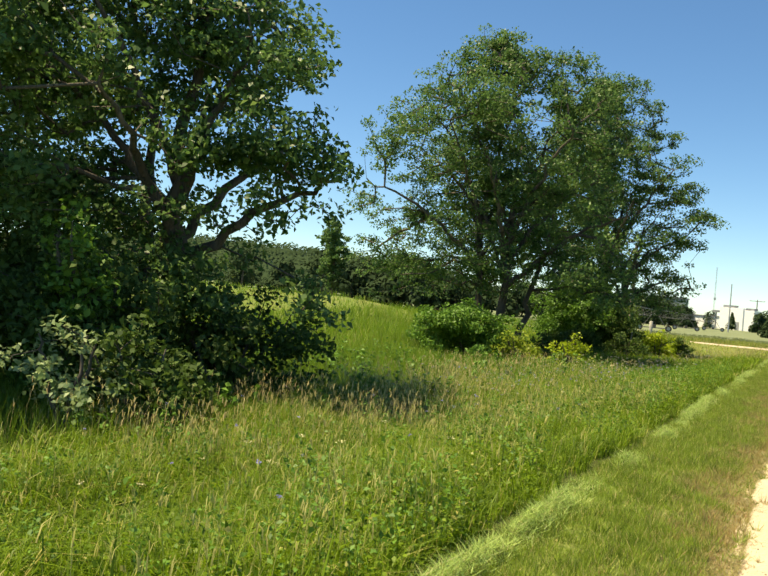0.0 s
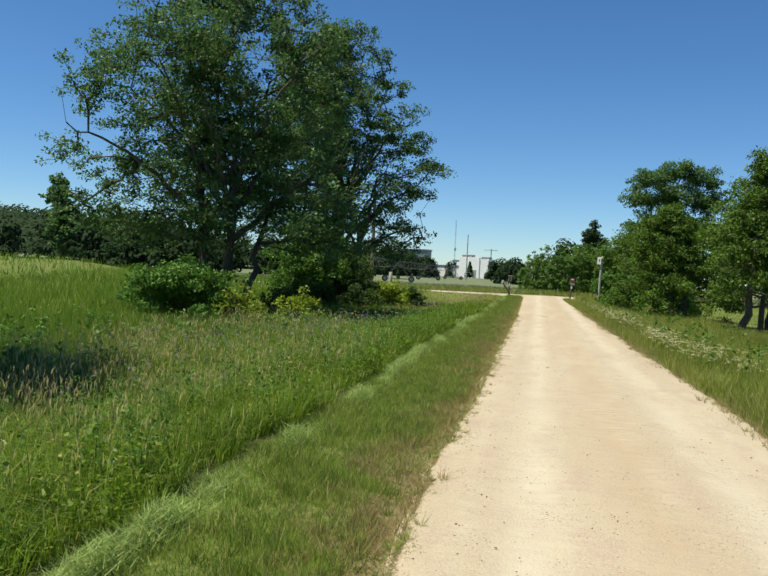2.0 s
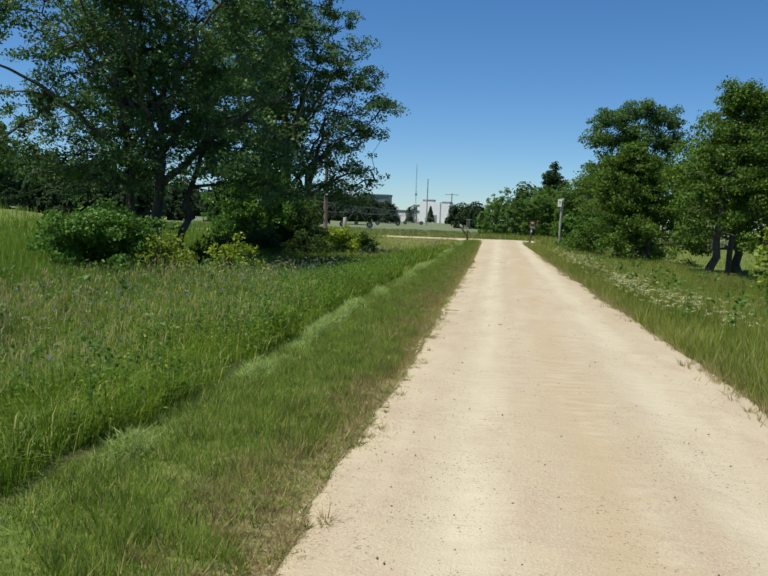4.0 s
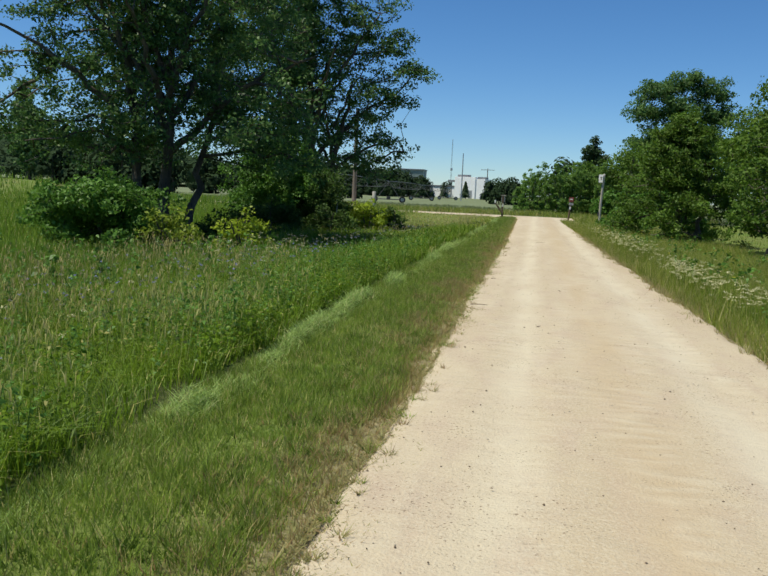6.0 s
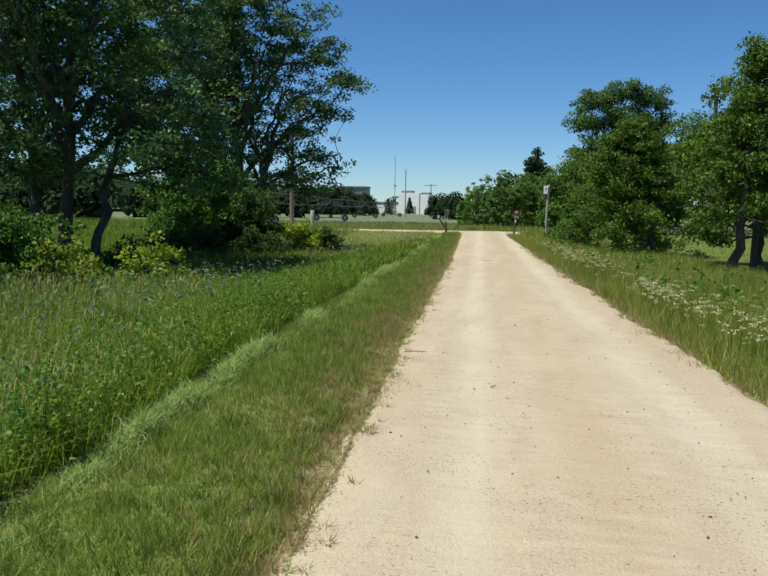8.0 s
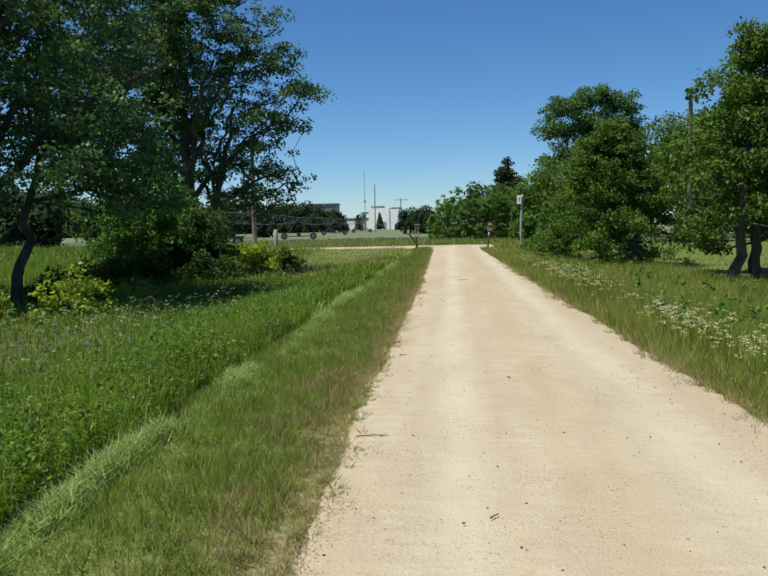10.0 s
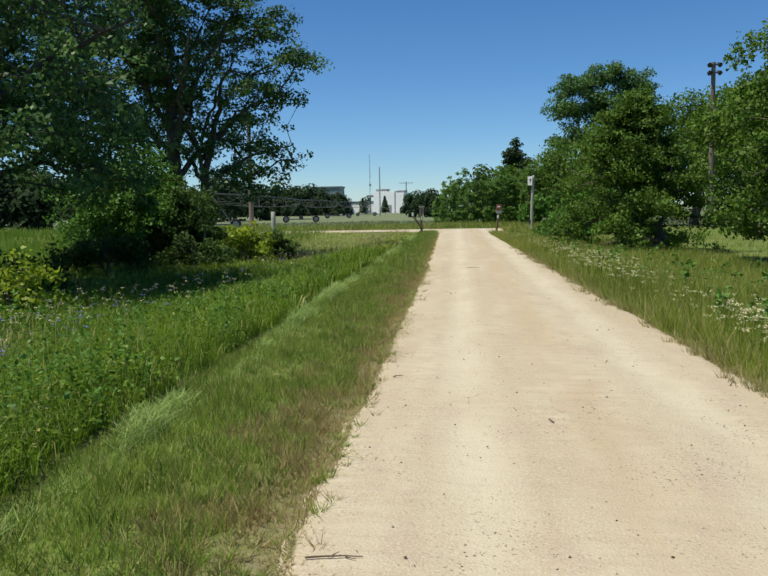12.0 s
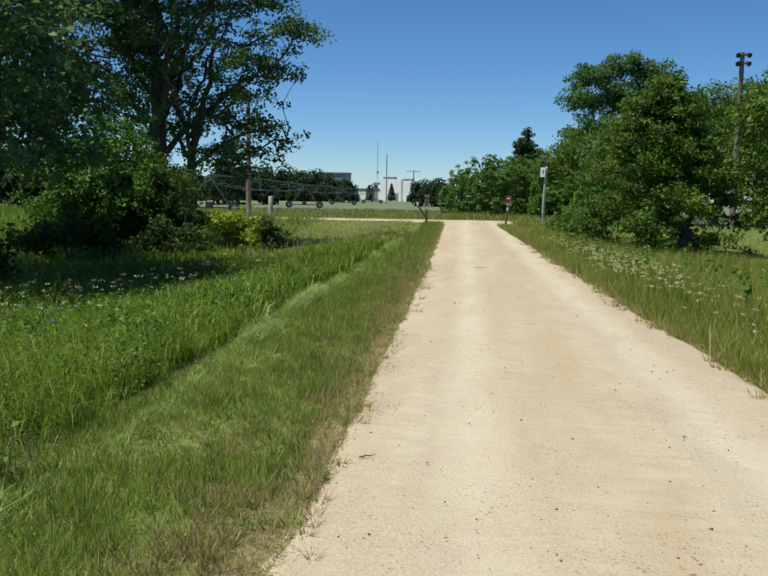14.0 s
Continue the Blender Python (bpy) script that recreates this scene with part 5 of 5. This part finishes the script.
def pivot_irrigator():
    """A centre-pivot irrigator: a trussed pipe on wheeled towers."""
    root = thing("pivot_irrigator", -18.0, 124, gz(-18, 124), "long galvanised pivot irrigator on wheeled towers", "irrigator")
    towers = [(-1.5, -42.0), (-2.1, 0.0), (-3.2, 42.0), (-2.6, 84.0)]
    tops = []
    for tx, ty in towers:
        z0 = gz(-18 + tx, 124 + ty) - gz(-18, 124)
        for s in (-1, 1):
            wheel = bmesh.new()
            m = Matrix.Translation((tx + 2.0 * s, ty, z0 + 0.45)) @ Euler((radians(90), 0, radians(14))).to_matrix().to_4x4()
            prof = [(0.26, -0.12), (0.38, -0.14), (0.45, -0.09), (0.45, 0.09), (0.38, 0.14), (0.26, 0.12)]
            rings = [[wheel.verts.new(m @ Vector((r * math.cos(2 * math.pi * i / 18), r * math.sin(2 * math.pi * i / 18), w))) for i in range(18)] for r, w in prof]
            for a in range(6):
                for i in range(18):
                    wheel.faces.new([rings[a][i], rings[a][(i + 1) % 18], rings[(a + 1) % 6][(i + 1) % 18], rings[(a + 1) % 6][i]])
            tyre = part("tyre", wheel, RUBBER, root, "black lugged tractor tyre")
            rim = bmesh.new()
            bmesh.ops.create_cone(rim, cap_ends=True, segments=18, radius1=0.27, radius2=0.27, depth=0.16, matrix=m)
            part("rim", rim, SIGNGREY, tyre, "dull grey wheel rim")
        part("base_beam", bar_mesh("base_beam", [([(tx - 2.0, ty, z0 + 0.45), (tx + 2.0, ty, z0 + 0.45)], 0.08)], GALV), None, root)
        part("drive_motor", bm_box(bmesh.new(), (tx, ty, z0 + 0.62), (0.5, 0.4, 0.5), None, 0.04), INK, root, "dark drive motor")
        part("tower_legs", bar_mesh("tower_legs", [([(tx - 1.7, ty, z0 + 0.45), (tx, ty, z0 + 2.95)], 0.045), ([(tx + 1.7, ty, z0 + 0.45), (tx, ty, z0 + 2.95)], 0.045)], GALV), None, root)
        tops.append(np.array([tx, ty, z0 + 2.95]))
    for a, b in zip(tops[:-1], tops[1:]):
        s = np.linspace(0, 1, 13)
        line = a + (b - a) * s[:, None] + np.stack([0 * s, 0 * s, 0.12 * np.sin(np.pi * s)], 1)
        part("pipe", bar_mesh("pipe", [(line, 0.06)], GALV, 8), None, root)
        d = np.cross((b - a) / np.linalg.norm(b - a), (0, 0, 1.0))
        low = [line + d * k * 0.9 * np.sin(np.pi * s)[:, None] ** 0.5 - np.array([0, 0, 1.1]) * np.sin(np.pi * s)[:, None] ** 0.4 for k in (-1, 1)]
        part("truss_rods", bar_mesh("truss_rods", [(l, 0.016) for l in low], GALV, 5), None, root)
        runs = []
        for l in low:
            for i in range(12):
                runs += [([line[i], l[i + 1]] if i % 2 else [l[i], line[i + 1]], 0.016)]
        for i in range(1, 12):
            runs.append(([low[0][i], low[1][i]], 0.016))
        part("truss_struts", bar_mesh("truss_struts", runs, GALV, 4), None, root)


pivot_irrigator()


# ---- flowers and small plants ----
def umbel_plants(name, x, y, h, petal, label, disc=0.05, k=14, petal_size=0.018, group=""):
    """Flowering weeds: stalks with a flat head of small petals."""
    n = len(x)
    v, q, t, top = blades(x, y, h, np.full(n, 0.006), u(n, 0.05, 0.3))
    stalk = tagged(new(name, raw_mesh(name, v, q, t, BLADE)), label, "flowers", kind="stuff")
    r, a = disc * np.sqrt(rng.uniform(0, 1, n * k)), rng.uniform(0, 6.28, n * k)
    c = np.repeat(top, k, 0) + np.stack([r * np.cos(a), r * np.sin(a), u(n * k, -0.01, 0.012)], 1)
    part("flower_heads", leaf_cloud("flower_heads", c, rng.normal(size=(n * k, 3)) * 0.4 + (0, 0, 1), petal_size, petal), None, stalk, kind="stuff")


y = np.concatenate([u(700, 15, 27), u(420, 27, 42), u(110, 42, 58)])
x = trail_right(y) + 0.3 + np.abs(rng.normal(size=len(y))) * 0.42
keep = wave(x, y, 0.55) > -0.15
near = u(640, 17, 34)
x, y = np.concatenate([x[keep], trail_right(near) + 0.25 + np.abs(rng.normal(size=640)) * 0.42]), np.concatenate([y[keep], near])
keep = wave(x, y, 1.3) + 0.5 * wave(x, y + 5, 3.0) > -0.22
umbel_plants("white_wildflowers", x[keep], y[keep], u(keep.sum(), 0.25, 0.55), PETAL_W, "white flowering roadside weeds along the gravel", 0.04, 8, 0.021)
x, y = scatter(60, -6.5, -2.2, 5, 40)
umbel_plants("white_wildflowers", x, y, u(len(x), 0.5, 0.8), PETAL_W, "scattered white flowers in the tall grass", 0.035, 12, 0.018)
x, y = scatter(90, -6.5, -2.6, 5, 36)
umbel_plants("blue_wildflowers", x, y, u(len(x), 0.5, 0.8), PETAL_B, "scattered blue chicory flowers in the tall grass", 0.022, 7, 0.022)
for (cx, cy, sx, sy, n) in ((-5.6, 16.5, 0.9, 2.6, 34), (-4.4, 24.5, 0.5, 2.4, 36), (-3.6, 21.0, 0.5, 2.0, 20)):
    x, y = cx + rng.normal(size=n) * sx, cy + rng.normal(size=n) * sy
    umbel_plants("blue_wildflowers", x, y, u(n, 0.55, 0.85), PETAL_B, "patch of blue chicory flowers above the grass", 0.024, 7, 0.022)
x, y = -5.0 + rng.normal(size=60) * 0.7, 26.5 + rng.normal(size=60) * 2.2
umbel_plants("pale_wildflowers", x, y, u(60, 0.6, 0.9), PETAL_W, "pale flowering weeds standing before the shrubs", 0.04, 9, 0.022)
x, y = scatter(40, 3.2, 6.5, 14, 45)
umbel_plants("yellow_wildflowers", x, y, u(len(x), 0.3, 0.6), PETAL_Y, "a few yellow flowers in the verge", 0.025, 8, 0.02)


def broad_weeds(name, x, y, h, material, label, leaf=0.07, k=22):
    """Leafy weeds: a stem with leaves all the way up."""
    n = len(x)
    v, q, t, top = blades(x, y, h, np.full(n, 0.008), u(n, 0.05, 0.3))
    stem = tagged(new(name, raw_mesh(name, v, q, t, material)), label, "weeds", kind="stuff")
    base = np.stack([x, y, ground_z(x, y)], 1)
    f = rng.uniform(0.1, 1.0, (n * k, 1))
    c = np.repeat(base, k, 0) * (1 - f) + np.repeat(top, k, 0) * f + rng.normal(size=(n * k, 3)) * (0.06, 0.06, 0.02) * (1.2 - 0.7 * f)
    part("leaves", leaf_cloud("leaves", c, rng.normal(size=(n * k, 3)) * 0.5 + (0, 0, 0.8), leaf, material), None, stem, kind="stuff")


x, y = scatter(3000, -6.5, -1.85, 4, 30, 0.6)
broad_weeds("leafy_weeds", x, y, u(len(x), 0.35, 0.75), SHRUB, "leafy green weeds growing through the tall grass", 0.042, 22)
x, y = scatter(4200, -4.2, MOW - 0.15, 3.5, 27, 0.6)
broad_weeds("leafy_weeds", x, y, u(len(x), 0.2, 0.5), BLADE, "leafy green weeds along the mown edge", 0.04, 18)
x, y = scatter(1100, -13, -6.0, 5, 30, 0.5)
broad_weeds("leafy_weeds", x, y, u(len(x), 0.4, 0.8), SHRUB, "leafy green weeds at the field edge", 0.11, 16)
x, y = scatter(500, 3.6, 7.5, 12, 50, 0.5)
broad_weeds("leafy_weeds", x, y, u(len(x), 0.3, 0.6), SHRUB, "leafy weeds in the grass verge", 0.09, 16)


def chips(name, n, y0, y1, s0, s1, material, label):
    """Loose chips of stone lying on the trail."""
    y = u(n, y0, y1)
    f = np.where(rng.uniform(0, 1, n) < 0.5, rng.beta(0.6, 0.6, n), rng.uniform(0, 1, n))
    y = y[rng.uniform(0, 1, n) < 0.25 + 0.9 * smooth(0.0, 0.7, wave(4 * f, y, 1.3) + 0.6 * wave(9 * f, y, 3.3))]
    n, f = len(y), f[:len(y)]
    x = trail_left(y) + 0.05 + (trail_right(y) - trail_left(y) - 0.1) * f
    z = 0.012 + 0.035 * (1 - (2 * f - 1) ** 2)
    s = rng.uniform(s0, s1, n) * rng.uniform(0.6, 1.3, n)
    oct_v = np.array([[1, 0, 0], [0, 1, 0], [-1, 0, 0], [0, -1, 0], [0, 0, 0.7], [0, 0, -0.7]], float)
    oct_f = np.array([[0, 1, 4], [1, 2, 4], [2, 3, 4], [3, 0, 4], [1, 0, 5], [2, 1, 5], [3, 2, 5], [0, 3, 5]])
    v = oct_v[None] * s[:, None, None] * rng.uniform(0.6, 1.4, (n, 6, 1)) + np.stack([x, y, z + 0.2 * s], 1)[:, None]
    tri = oct_f[None] + 6 * np.arange(n)[:, None, None]
    tagged(new(name, raw_mesh(name, v.reshape(-1, 3), None, tri.reshape(-1, 3), material)), label, "stones", kind="stuff")


chips("gravel_chips", 4000, 4, 28, 0.002, 0.006, STONE, "loose pale limestone chips on the trail")
chips("dark_chips", 2600, 4, 38, 0.003, 0.008, DARKSTONE, "scattered dark gravel chips on the trail")


# ---- dry flower stalks before the shrubs, litter on the trail ----
for cx, cy, sx, sy, n in ((-5.4, 18.0, 0.9, 2.2, 80), (-5.6, 25.5, 0.8, 2.8, 80), (-5.2, 31.5, 0.7, 2.4, 70), (-4.3, 36.5, 0.6, 2.2, 80)):
    x, y = cx + rng.normal(size=n) * sx, cy + rng.normal(size=n) * sy
    umbel_plants("dry_flower_stalks", x, y, u(n, 0.5, 0.85), GREYSTALK, "grey violet dry flower stalks above the grass", 0.035, 9, 0.024)


def twig(x, y, turn, size, label):
    """A thin dry twig with two short forks lying on the gravel."""
    root = thing("twig", x, y, float(floor_z(np.array([x]), np.array([y]))[0]) + 0.008, label, "twig")
    root.rotation_euler = (0, 0, turn)
    v, q = tube(bent((-0.5 * size, 0, 0), (0.5 * size, 0, 0.004), 0.004, 7, 0.012 * size), np.linspace(0.005, 0.002, 7), 5)
    part("stem", raw_mesh("stem", v, q, None, BROWNPOST), None, root)
    for f, w in ((-0.1, 0.16), (0.2, -0.13)):
        v, q = tube([(f * size, 0, 0.002), ((f + 0.18) * size, w * size, 0.008)], [0.003, 0.0015], 4)
        part("fork", raw_mesh("fork", v, q, None, BROWNPOST), None, root)


for x, y, turn, size in ((-0.07, 19.28, 0.05, 0.24), (-0.07, 22.95, 0.3, 0.08), (0.82, 35.2, 0.1, 0.3), (0.72, 17.6, 0.9, 0.07), (1.05, 21.4, 2.0, 0.07)):
    twig(x, y, turn, size, "thin dry brown twig lying on the gravel")
